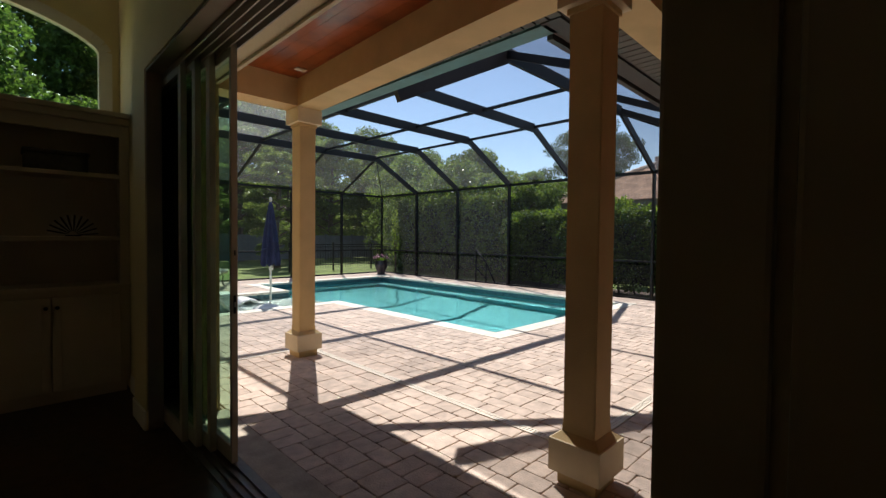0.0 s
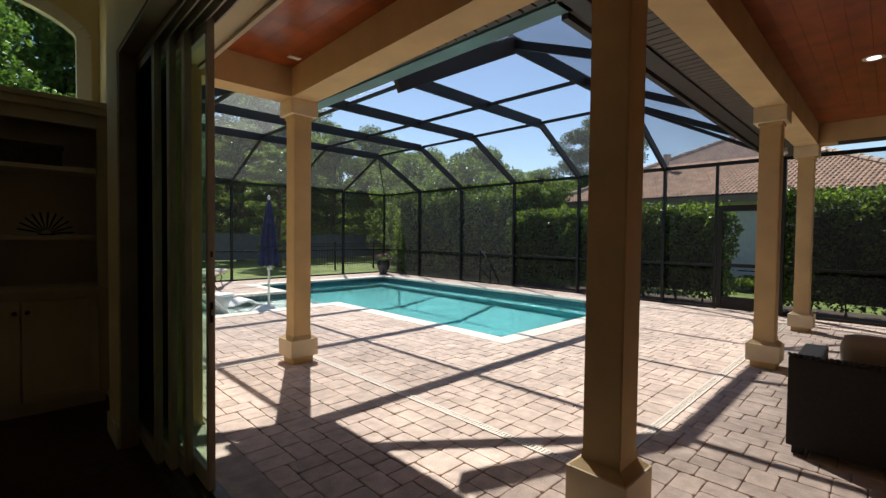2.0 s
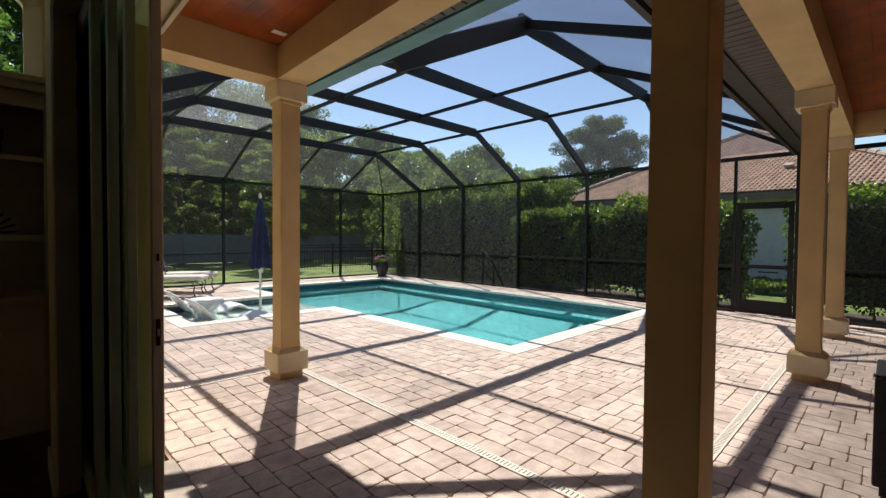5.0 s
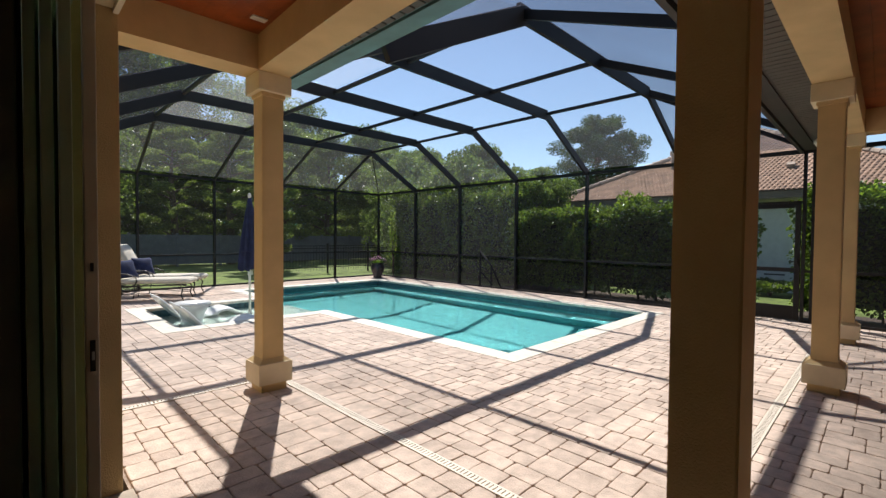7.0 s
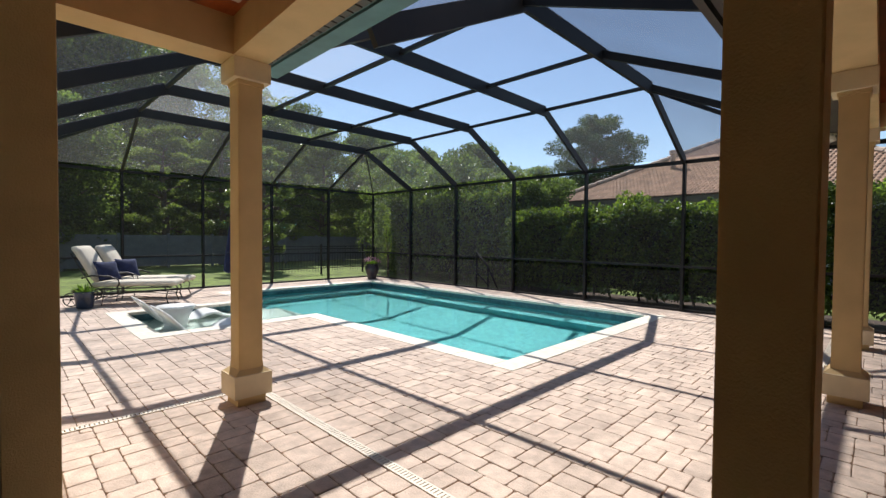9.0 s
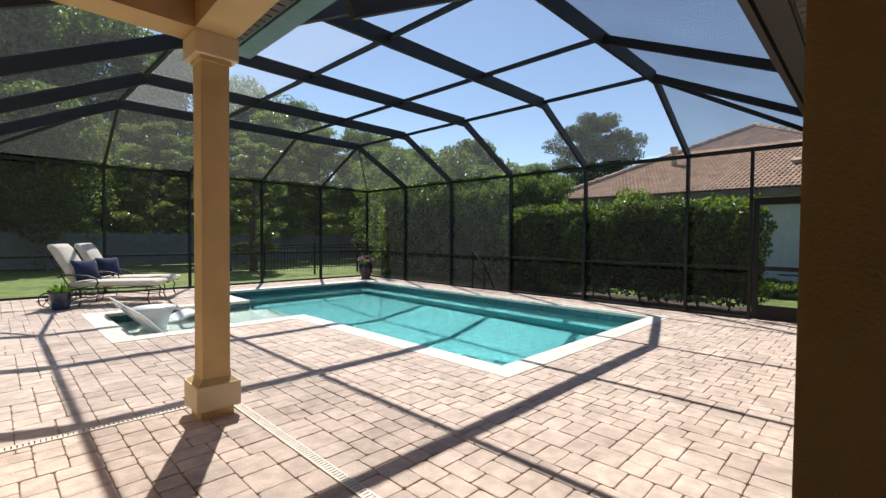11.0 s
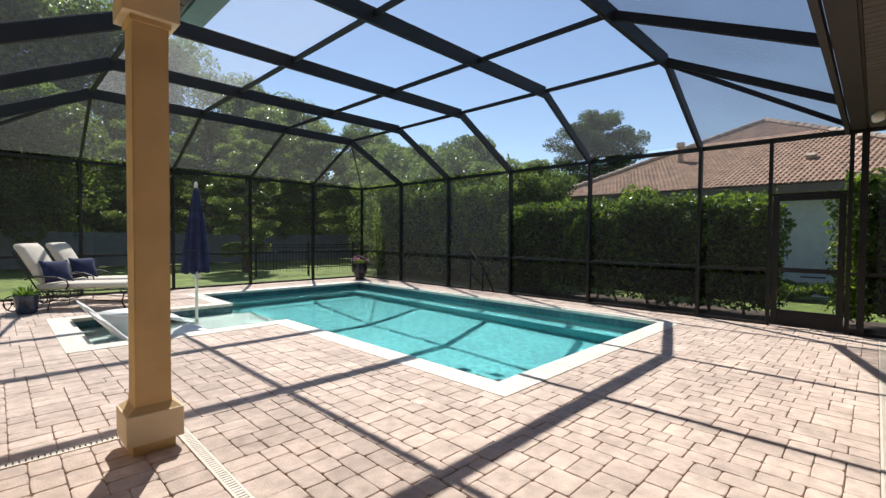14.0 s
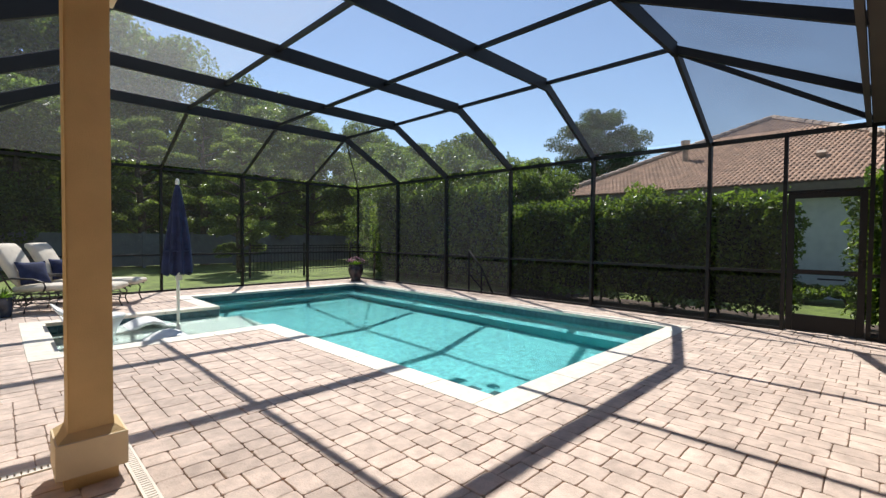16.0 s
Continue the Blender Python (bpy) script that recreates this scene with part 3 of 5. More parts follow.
def downlight(at, lit):
    p = thing("recessed_light", "small white recessed ceiling light", "ceiling light", at, 0, "recessed lights")
    if lit:
        part("trim", lathe([(0.05, 0.0), (0.085, -0.004), (0.085, 0.006), (0.05, 0.006)], 20), M_WHITE, p, smooth=True)
        part("lens", lathe([(0.0, -0.002), (0.049, -0.002), (0.049, 0.004), (0.0, 0.004)], 20), M_LAMP, p)
    else:
        part("trim", box(-0.06, 0.06, -0.035, 0.035, -0.012, 0.0, 0.003), M_WHITE, p)


M_LAMP = bpy.data.materials.new("lamp_lens")
M_LAMP.use_nodes = True
M_LAMP.node_tree.nodes["Principled BSDF"].inputs["Emission Color"].default_value = (1, 0.93, 0.8, 1)
M_LAMP.node_tree.nodes["Principled BSDF"].inputs["Emission Strength"].default_value = 4.0
downlight((2.43, 4.72, CEIL - 0.002), False)
downlight((6.30, 0.72, CEIL + 0.002), True)


def ceiling_fan(at):
    p = thing("ceiling_fan", "dark bronze ceiling fan hanging under the wooden ceiling", "ceiling fan", at)
    part("canopy", lathe([(0.02, 0.50), (0.06, 0.52), (0.07, 0.56)], 16), M_BRONZE, p, smooth=True)
    part("rod", lathe([(0.012, 0.08), (0.012, 0.52)], 10), M_BRONZE, p)
    part("motor", lathe([(0.02, -0.06), (0.09, -0.04), (0.11, 0.0), (0.10, 0.06), (0.03, 0.09)], 20), M_BRONZE, p, smooth=True)
    for k in range(5):
        b = box(0.14, 0.72, -0.065, 0.065, -0.004, 0.004, 0.003)
        bmesh.ops.transform(b, matrix=pose(0, 0, 0, 0, 0, 90 + 72 * k) @ pose(0, 0, 0, 8, 0, 0), verts=b.verts)
        bl = part("blade", b, M_BRONZE, p)
        c = box(0.07, 0.16, -0.015, 0.015, -0.010, -0.004)
        bmesh.ops.transform(c, matrix=pose(0, 0, 0, 0, 0, 90 + 72 * k), verts=c.verts)
        part("bracket", c, M_BRONZE, bl)


ceiling_fan((7.6, 0.32, CEIL - 0.555))


def floodlight(at):
    p = thing("floodlight", "small white twin floodlight under the eave", "lamp", at)
    part("mount", lathe([(0.05, -0.02), (0.05, 0.0)], 16), M_WHITE, p)
    for sx in (-1, 1):
        h = lathe([(0.025, -0.05), (0.045, -0.03), (0.06, 0.04), (0.055, 0.05)], 16)
        bmesh.ops.transform(h, matrix=pose(sx * 0.07, 0.03, -0.07, 60, 0, -sx * 25), verts=h.verts)
        part("lamp_head", h, M_WHITE, p, smooth=True)
        part("arm", tube([(0, 0, -0.02), (sx * 0.06, 0.01, -0.06)], 0.01), M_WHITE, p)


floodlight((9.6, 1.84, SZ - 0.002))

# ---- the pool ----
px0, px1, py0, py1 = POOL
sx0, sx1, sy0, sy1 = SHELF
pool = setting(thing("pool", "swimming pool with a shallow sun shelf", "pool", (0, 0, 0)), "swimming pool with a shallow sun shelf", "pool")
DEEP, SHALLOW = -1.15, -0.36
T = 0.12
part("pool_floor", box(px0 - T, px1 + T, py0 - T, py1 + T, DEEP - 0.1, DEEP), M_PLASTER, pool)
part("shelf_floor", box(sx0 - T, sx1, sy0 - T, sy1 + T, SHALLOW - 0.1, SHALLOW), M_SHELF, pool)
part("shelf_step", box(sx1 - 0.003, sx1 + 0.38, sy0 + 0.004, sy1 - 0.004, DEEP + 0.002, SHALLOW - 0.24), M_SHELF, pool)
WALLZ = -0.05
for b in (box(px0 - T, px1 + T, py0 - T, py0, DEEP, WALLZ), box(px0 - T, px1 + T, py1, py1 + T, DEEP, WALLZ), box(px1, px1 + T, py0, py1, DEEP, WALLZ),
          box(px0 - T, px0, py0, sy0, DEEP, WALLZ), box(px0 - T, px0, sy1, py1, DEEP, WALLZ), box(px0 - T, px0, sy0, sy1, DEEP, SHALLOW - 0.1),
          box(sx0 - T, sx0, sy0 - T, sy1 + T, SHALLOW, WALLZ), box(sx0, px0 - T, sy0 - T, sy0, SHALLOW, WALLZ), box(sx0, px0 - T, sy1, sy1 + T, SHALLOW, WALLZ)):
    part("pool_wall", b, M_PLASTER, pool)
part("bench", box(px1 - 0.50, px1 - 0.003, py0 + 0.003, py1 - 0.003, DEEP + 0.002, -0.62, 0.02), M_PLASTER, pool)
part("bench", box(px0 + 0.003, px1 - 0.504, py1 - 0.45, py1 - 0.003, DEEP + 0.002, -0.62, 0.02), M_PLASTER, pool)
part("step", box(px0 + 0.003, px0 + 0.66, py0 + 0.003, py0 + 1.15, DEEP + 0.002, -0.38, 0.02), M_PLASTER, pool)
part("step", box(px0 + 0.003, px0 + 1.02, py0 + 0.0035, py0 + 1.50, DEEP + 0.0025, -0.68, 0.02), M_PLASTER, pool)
for k in range(2):
    part("step_tile", box(px0 + 0.42 + 0.05 * k, px0 + 0.57 + 0.05 * k, py0 + 0.60 - 0.27 * k, py0 + 0.75 - 0.27 * k, -0.379, -0.374), M_TILE, pool)

# waterline tiles, proud of the plaster
bm = bmesh.new()


def tile_run(a, b, axis, at, out):
    for s, e in rows(a, b, 0.152):
        lo, hi = (at, at + 0.008 * out) if out > 0 else (at - 0.008, at)
        for z0, z1 in ((-0.20, -0.052), (-0.352, -0.203)):
            if axis == "x":
                add_box(bm, s + 0.0015, e - 0.0015, lo, hi, z0, z1)
            else:
                add_box(bm, lo, hi, s + 0.0015, e - 0.0015, z0, z1)


tile_run(px0, px1, "x", py0, 1)
tile_run(px0, px1, "x", py1, -1)
tile_run(py0, py1, "y", px1, -1)
tile_run(py0, sy0, "y", px0, 1)
tile_run(sy1, py1, "y", px0, 1)
tile_run(sx0, px0, "x", sy0, 1)
tile_run(sx0, px0, "x", sy1, -1)
tile_run(sy0, sy1, "y", sx0, 1)
tagged(part("waterline_tiles", bm, M_TILE, pool, "dark blue-green waterline tiles"), kind="stuff")

bm = bmesh.new()
bm.faces.new([bm.verts.new((x, y, WATER_Z)) for x, y in ((px0, py0), (px1, py0), (px1, py1), (px0, py1), (px0, sy1), (sx0, sy1), (sx0, sy0), (px0, sy0))])
wall("water", bm, M_WATER, "clear turquoise pool water with small ripples", "water").visible_shadow = False

cope = setting(thing("pool_coping", "pale travertine coping round the pool", "coping", (0, 0, 0)), "pale travertine coping round the pool", "coping")


def coping_run(a, b, axis, lo, hi):
    for s, e in rows(a, b, 0.61):
        bx = (s + 0.002, e - 0.002, lo, hi) if axis == "x" else (lo, hi, s + 0.002, e - 0.002)
        part("coping_stone", box(*bx, -0.045, 0.008, 0.008), M_COPING, cope)


IN = 0.015
coping_run(px0 - COPE, px1 + COPE, "x", py0 - COPE, py0 + IN)
coping_run(px0 - COPE, px1 + COPE, "x", py1 - IN, py1 + COPE)
coping_run(py0 + IN, py1 - IN, "y", px1 - IN, px1 + COPE)
coping_run(py0 + IN, sy0 + IN, "y", px0 - COPE, px0 + IN)
coping_run(sy1 - IN, py1 - IN, "y", px0 - COPE, px0 + IN)
coping_run(sx0 - COPE, px0 - COPE, "x", sy0 - COPE, sy0 + IN)
coping_run(sx0 - COPE, px0 - COPE, "x", sy1 - IN, sy1 + COPE)
coping_run(sy0 + IN, sy1 - IN, "y", sx0 - COPE, sx0 + IN)


# ---- screen enclosure ----
cage = thing("screen_enclosure", "dark bronze aluminium pool enclosure with insect screens", "pool enclosure", (0, 0, 0))


def member(name, a, b, w, h, up=(0, 0, 1)):
    return part(name, bar(a, b, w, h, up), M_BRONZE, cage)


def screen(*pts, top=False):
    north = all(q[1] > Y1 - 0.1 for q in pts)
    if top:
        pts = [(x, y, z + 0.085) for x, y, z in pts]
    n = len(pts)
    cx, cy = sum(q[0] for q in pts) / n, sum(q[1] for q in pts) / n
    # Copy picked by place: haze towards the sun, darker mesh near the house.
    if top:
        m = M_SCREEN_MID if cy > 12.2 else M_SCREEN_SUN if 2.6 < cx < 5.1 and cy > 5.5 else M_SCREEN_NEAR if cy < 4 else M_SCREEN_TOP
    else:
        # Wall copies differ by panel to imitate the haze of the sun.
        m = M_SCREEN_FAR if north else M_SCREEN_HAZE if cx > X1 - 0.1 and cy > 8.7 else M_SCREEN
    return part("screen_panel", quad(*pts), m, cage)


X1, X0, Y1 = CAGE_X1, CAGE_X0, CAGE_Y1
for y in POST_Y:
    member("post", (X1, y, -0.02), (X1, y, RAIL_Z), 0.05, 0.10, (1, 0, 0))
member("post", (X1, Y1, -0.02), (X1, Y1, RAIL_Z), 0.06, 0.06, (1, 0, 0))
member("post", (X1, 3.06, -0.02), (X1, 3.06, RAIL_Z), 0.05, 0.06, (1, 0, 0))
member("post", (X1, 2.12, -0.02), (X1, 2.12, RAIL_Z), 0.05, 0.06, (1, 0, 0))
member("post", (X1, 1.98, -0.02), (X1, 1.98, 3.02), 0.08, 0.12, (1, 0, 0))
for x in POST_X:
    member("post", (x, Y1, -0.02), (x, Y1, RAIL_Z), 0.05, 0.10, (0, 1, 0))
member("eave_rail", (X1, -4.9, RAIL_Z), (X1, Y1, RAIL_Z), 0.05, 0.07)
member("eave_rail", (X0, Y1, RAIL_Z), (X1, Y1, RAIL_Z), 0.05, 0.07)
member("chair_rail", (X1, 3.06, 0.88), (X1, Y1, 0.88), 0.045, 0.045)
member("chair_rail", (X1, -4.9, 0.88), (X1, 2.12, 0.88), 0.045, 0.045)
member("chair_rail", (X0, Y1, 0.88), (X1, Y1, 0.88), 0.045, 0.045)
member("sill_rail", (X1, 3.06, 0.02), (X1, Y1, 0.02), 0.05, 0.05)
member("sill_rail", (X1, -4.9, 0.02), (X1, 2.12, 0.02), 0.05, 0.05)
member("sill_rail", (X0, Y1, 0.02), (X1, Y1, 0.02), 0.05, 0.05)
for y in (0.0, -2.0, -4.9):
    member("post", (X1, y, -0.02), (X1, y, RAIL_Z), 0.05, 0.08, (1, 0, 0))
# roof: mansard rafters, cross beams, purlins
for y, yp in zip(FRAME_Y, POST_Y):
    member("cross_beam", (HUB_X0 if y > 5 else PURLIN_X[1] - 0.1, y, TOP_Z), (HUB_X1, y, TOP_Z), 0.05, 0.19)
    member("rafter", (HUB_X1, y, TOP_Z), (X1, yp, RAIL_Z), 0.05, 0.15)
    if y > 5.7:
        member("rafter", (HUB_X0, y, TOP_Z), (X0, yp, RAIL_Z), 0.05, 0.19)
for x in PURLIN_X:
    member("purlin", (x, HUB_Y0 if x > 4 else 4.75, TOP_Z + 0.02), (x, HUB_Y1, TOP_Z + 0.02), 0.05, 0.055)
for x, xp in zip(PURLIN_X[::-1], POST_X):
    member("end_rafter", (x, HUB_Y1, TOP_Z), (xp, Y1, RAIL_Z), 0.05, 0.055)
member("hip", (HUB_X1, HUB_Y1, TOP_Z), (X1, Y1, RAIL_Z), 0.03, 0.03)
member("hip", (HUB_X0, HUB_Y1, TOP_Z), (X0, Y1, RAIL_Z), 0.04, 0.05)
# the side towards the house
ez = 3.06
NEAR = [(5.10, 4.85), (6.96, 7.15), (8.78, 9.48)]
for x, xe in NEAR:
    member("near_rafter", (x, HUB_Y0, TOP_Z), (xe, EAVE_Y + 0.14, ez), 0.05, 0.10)
member("near_rafter", (HUB_X1, HUB_Y0, TOP_Z - 0.03), (X1, EAVE_Y + 0.14, ez - 0.08), 0.04, 0.06)
part("valley_beam", bar((3.13, 4.92, 3.075), (5.10, HUB_Y0 + 0.03, TOP_Z + 0.02), 0.05, 0.12), M_BEAM, cage)
part("valley_beam", bar((3.23, 4.13, 2.965), (5.10, HUB_Y0, TOP_Z - 0.01), 0.06, 0.215), M_BEAM, cage)
part("gutter_beam", bar((EAVE_X + 0.2, EAVE_Y + 0.225, 2.955), (X1, EAVE_Y + 0.225, 2.955), 0.05, 0.10), M_BEAM, cage)
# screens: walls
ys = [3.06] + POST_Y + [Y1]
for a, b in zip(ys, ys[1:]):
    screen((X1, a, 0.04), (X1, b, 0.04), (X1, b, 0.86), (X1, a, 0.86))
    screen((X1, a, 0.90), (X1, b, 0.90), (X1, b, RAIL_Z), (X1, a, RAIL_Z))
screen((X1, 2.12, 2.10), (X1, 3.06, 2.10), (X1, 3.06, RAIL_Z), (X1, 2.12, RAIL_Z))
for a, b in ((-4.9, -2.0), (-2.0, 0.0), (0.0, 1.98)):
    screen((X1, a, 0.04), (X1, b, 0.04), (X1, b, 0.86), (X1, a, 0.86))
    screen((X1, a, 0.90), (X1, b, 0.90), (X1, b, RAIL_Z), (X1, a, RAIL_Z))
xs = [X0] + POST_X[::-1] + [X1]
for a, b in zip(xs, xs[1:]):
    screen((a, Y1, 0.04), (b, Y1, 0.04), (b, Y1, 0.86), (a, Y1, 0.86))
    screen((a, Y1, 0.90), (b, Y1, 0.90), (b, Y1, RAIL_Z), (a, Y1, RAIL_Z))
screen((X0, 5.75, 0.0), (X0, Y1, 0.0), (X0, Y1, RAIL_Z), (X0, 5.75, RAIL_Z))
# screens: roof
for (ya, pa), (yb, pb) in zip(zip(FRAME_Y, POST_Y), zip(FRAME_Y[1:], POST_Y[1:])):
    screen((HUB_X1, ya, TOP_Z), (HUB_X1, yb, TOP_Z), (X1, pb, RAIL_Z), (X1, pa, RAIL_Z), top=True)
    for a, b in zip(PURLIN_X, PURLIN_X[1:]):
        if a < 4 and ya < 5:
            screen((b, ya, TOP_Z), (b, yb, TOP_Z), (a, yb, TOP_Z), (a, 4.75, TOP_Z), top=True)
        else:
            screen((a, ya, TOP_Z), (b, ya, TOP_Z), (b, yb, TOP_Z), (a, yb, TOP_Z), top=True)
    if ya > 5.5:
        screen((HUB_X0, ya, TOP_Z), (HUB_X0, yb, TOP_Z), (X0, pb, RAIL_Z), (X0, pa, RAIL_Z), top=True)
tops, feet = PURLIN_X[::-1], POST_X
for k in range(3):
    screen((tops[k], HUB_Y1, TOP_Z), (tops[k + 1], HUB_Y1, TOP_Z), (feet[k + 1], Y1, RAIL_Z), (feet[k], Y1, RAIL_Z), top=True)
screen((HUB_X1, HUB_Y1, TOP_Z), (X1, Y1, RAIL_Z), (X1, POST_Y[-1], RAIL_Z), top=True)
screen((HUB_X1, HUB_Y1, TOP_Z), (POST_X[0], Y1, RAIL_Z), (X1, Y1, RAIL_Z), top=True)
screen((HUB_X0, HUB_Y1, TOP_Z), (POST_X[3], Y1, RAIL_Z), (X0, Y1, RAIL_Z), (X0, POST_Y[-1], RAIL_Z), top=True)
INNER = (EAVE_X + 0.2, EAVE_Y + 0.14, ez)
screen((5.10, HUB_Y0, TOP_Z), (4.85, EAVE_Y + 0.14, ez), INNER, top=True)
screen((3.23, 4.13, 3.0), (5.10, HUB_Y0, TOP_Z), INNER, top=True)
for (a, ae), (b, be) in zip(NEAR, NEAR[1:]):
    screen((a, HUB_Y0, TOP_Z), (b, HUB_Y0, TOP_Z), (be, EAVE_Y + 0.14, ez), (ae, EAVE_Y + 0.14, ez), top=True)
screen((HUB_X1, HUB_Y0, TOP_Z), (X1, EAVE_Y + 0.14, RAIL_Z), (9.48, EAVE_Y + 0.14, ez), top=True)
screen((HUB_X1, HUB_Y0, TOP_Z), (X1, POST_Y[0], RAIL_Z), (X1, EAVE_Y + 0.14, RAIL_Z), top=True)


def screen_door():
    p = thing("screen_door", "bronze framed screen door with a solid kick plate", "door", (X1, 2.16, 0.0))
    w, h = 0.86, 2.05
    for nm, b in (("stile", box(-0.02, 0.02, 0.0, 0.08, 0.03, h, 0.004)), ("stile", box(-0.02, 0.02, w - 0.08, w, 0.03, h, 0.004)),
                  ("top_rail", box(-0.02, 0.02, 0.08, w - 0.08, h - 0.08, h, 0.004)), ("middle_rail", box(-0.02, 0.02, 0.08, w - 0.08, 0.86, 0.93, 0.004)),
                  ("kick_plate", box(-0.012, 0.012, 0.08, w - 0.08, 0.03, 0.27, 0.004))):
        part(nm, b, M_BRONZE, p)
    part("screen_panel", quad((0, 0.08, 0.93), (0, w - 0.08, 0.93), (0, w - 0.08, h - 0.08), (0, 0.08, h - 0.08)), M_SCREEN, p)
    part("screen_panel", quad((0, 0.08, 0.27), (0, w - 0.08, 0.27), (0, w - 0.08, 0.86), (0, 0.08, 0.86)), M_SCREEN, p)
    hd = part("handle", box(-0.05, -0.021, 0.02, 0.05, 0.98, 1.10, 0.006), M_BRONZE, p)
    part("lever", box(-0.07, -0.052, 0.03, 0.13, 1.03, 1.05, 0.004), M_BRONZE, hd)
    part("head_frame", box(-0.025, 0.025, -0.02, w + 0.02, h + 0.002, h + 0.04), M_BRONZE, p)
    part("closer", tube([(-0.03, 0.2, 0.80), (-0.03, 0.5, 0.80)], 0.012), M_BRONZE, p)


screen_door()

# ---- furniture by the pool ----
M_IRON = mat("dark_iron", (0.035, 0.028, 0.022), 0.5, var=0.2, scale=10)
M_CUSHION = mat("cream_cushion", (0.66, 0.59, 0.49), 0.95, var=0.06, scale=6, bump=0.3, bump_scale=200)
M_NAVY = mat("navy_fabric", (0.022, 0.03, 0.085), 0.9, var=0.2, scale=8, bump=0.3, bump_scale=250)
M_RESIN = mat("white_resin", (0.80, 0.79, 0.76), 0.4, var=0.03)
M_BLUEPOT = mat("blue_glazed_pot", (0.03, 0.045, 0.08), 0.25, var=0.3, scale=8)
M_DARKPOT = mat("dark_glazed_pot", (0.03, 0.022, 0.03), 0.3, var=0.3, scale=8)
M_FERN = leaf_mat("fern_leaf", (0.09, 0.20, 0.025), (0.25, 0.42, 0.04), 0.4)
M_PETAL = mat("pink_petal", (0.55, 0.22, 0.36), 0.7, var=0.25, scale=12, island=0.35)
M_POLE = mat("pale_pole", (0.70, 0.67, 0.60), 0.45, var=0.05)


def soft_slab(bm, pts, width, thick, nx=5):
    """A padded slab that follows points (x, z) along its length."""
    rings = []
    n = len(pts)
    for i, (x, z) in enumerate(pts):
        xa, za = pts[max(i - 1, 0)]
        xb, zb = pts[min(i + 1, n - 1)]
        d = Vector((xb - xa, 0, zb - za)).normalized()
        nrm = Vector((-d.z, 0, d.x))
        end = min(i, n - 1 - i)
        t = thick * (0.35 if end == 0 else 0.85 if end == 1 else 1.0)
        ring = []
        for k in range(12):
            a = 2 * math.pi * k / 12
            cx, cy = math.cos(a), math.sin(a)
            sx = math.copysign(abs(cx) ** 0.35, cx) * width / 2 * (0.97 if end == 0 else 1)
            sz = math.copysign(abs(cy) ** 0.6, cy) * t / 2
            ring.append(bm.verts.new(Vector((x, 0, z)) + Vector((0, sx, 0)) + nrm * sz))
        rings.append(ring)
    for a, b in zip(rings, rings[1:]):
        for k in range(12):
            bm.faces.new((a[k], a[(k + 1) % 12], b[(k + 1) % 12], b[k]))
    bm.faces.new(rings[0][::-1])
    bm.faces.new(rings[-1])
    bmesh.ops.recalc_face_normals(bm, faces=bm.faces)
    return bm


def wheel(parent, y):
    c = Vector((-0.78, y, 0.14))
    ringp = [c + Vector((0.13 * math.cos(a), 0, 0.13 * math.sin(a))) for a in [2 * math.pi * k / 20 for k in range(20)]]
    w = part("wheel", tube(ringp, 0.012, 6, True), M_IRON, parent, smooth=True)
    for k in range(6):
        a = math.pi * k / 3
        part("spoke", tube([c, c + Vector((0.125 * math.cos(a), 0, 0.125 * math.sin(a)))], 0.007, 5), M_IRON, w)
    h = lathe([(0.022, -0.025), (0.026, 0.0), (0.022, 0.025)], 10)
    bmesh.ops.transform(h, matrix=Matrix.Translation(c) @ pose(0, 0, 0, 90, 0, 0), verts=h.verts)
    part("hub", h, M_IRON, w)


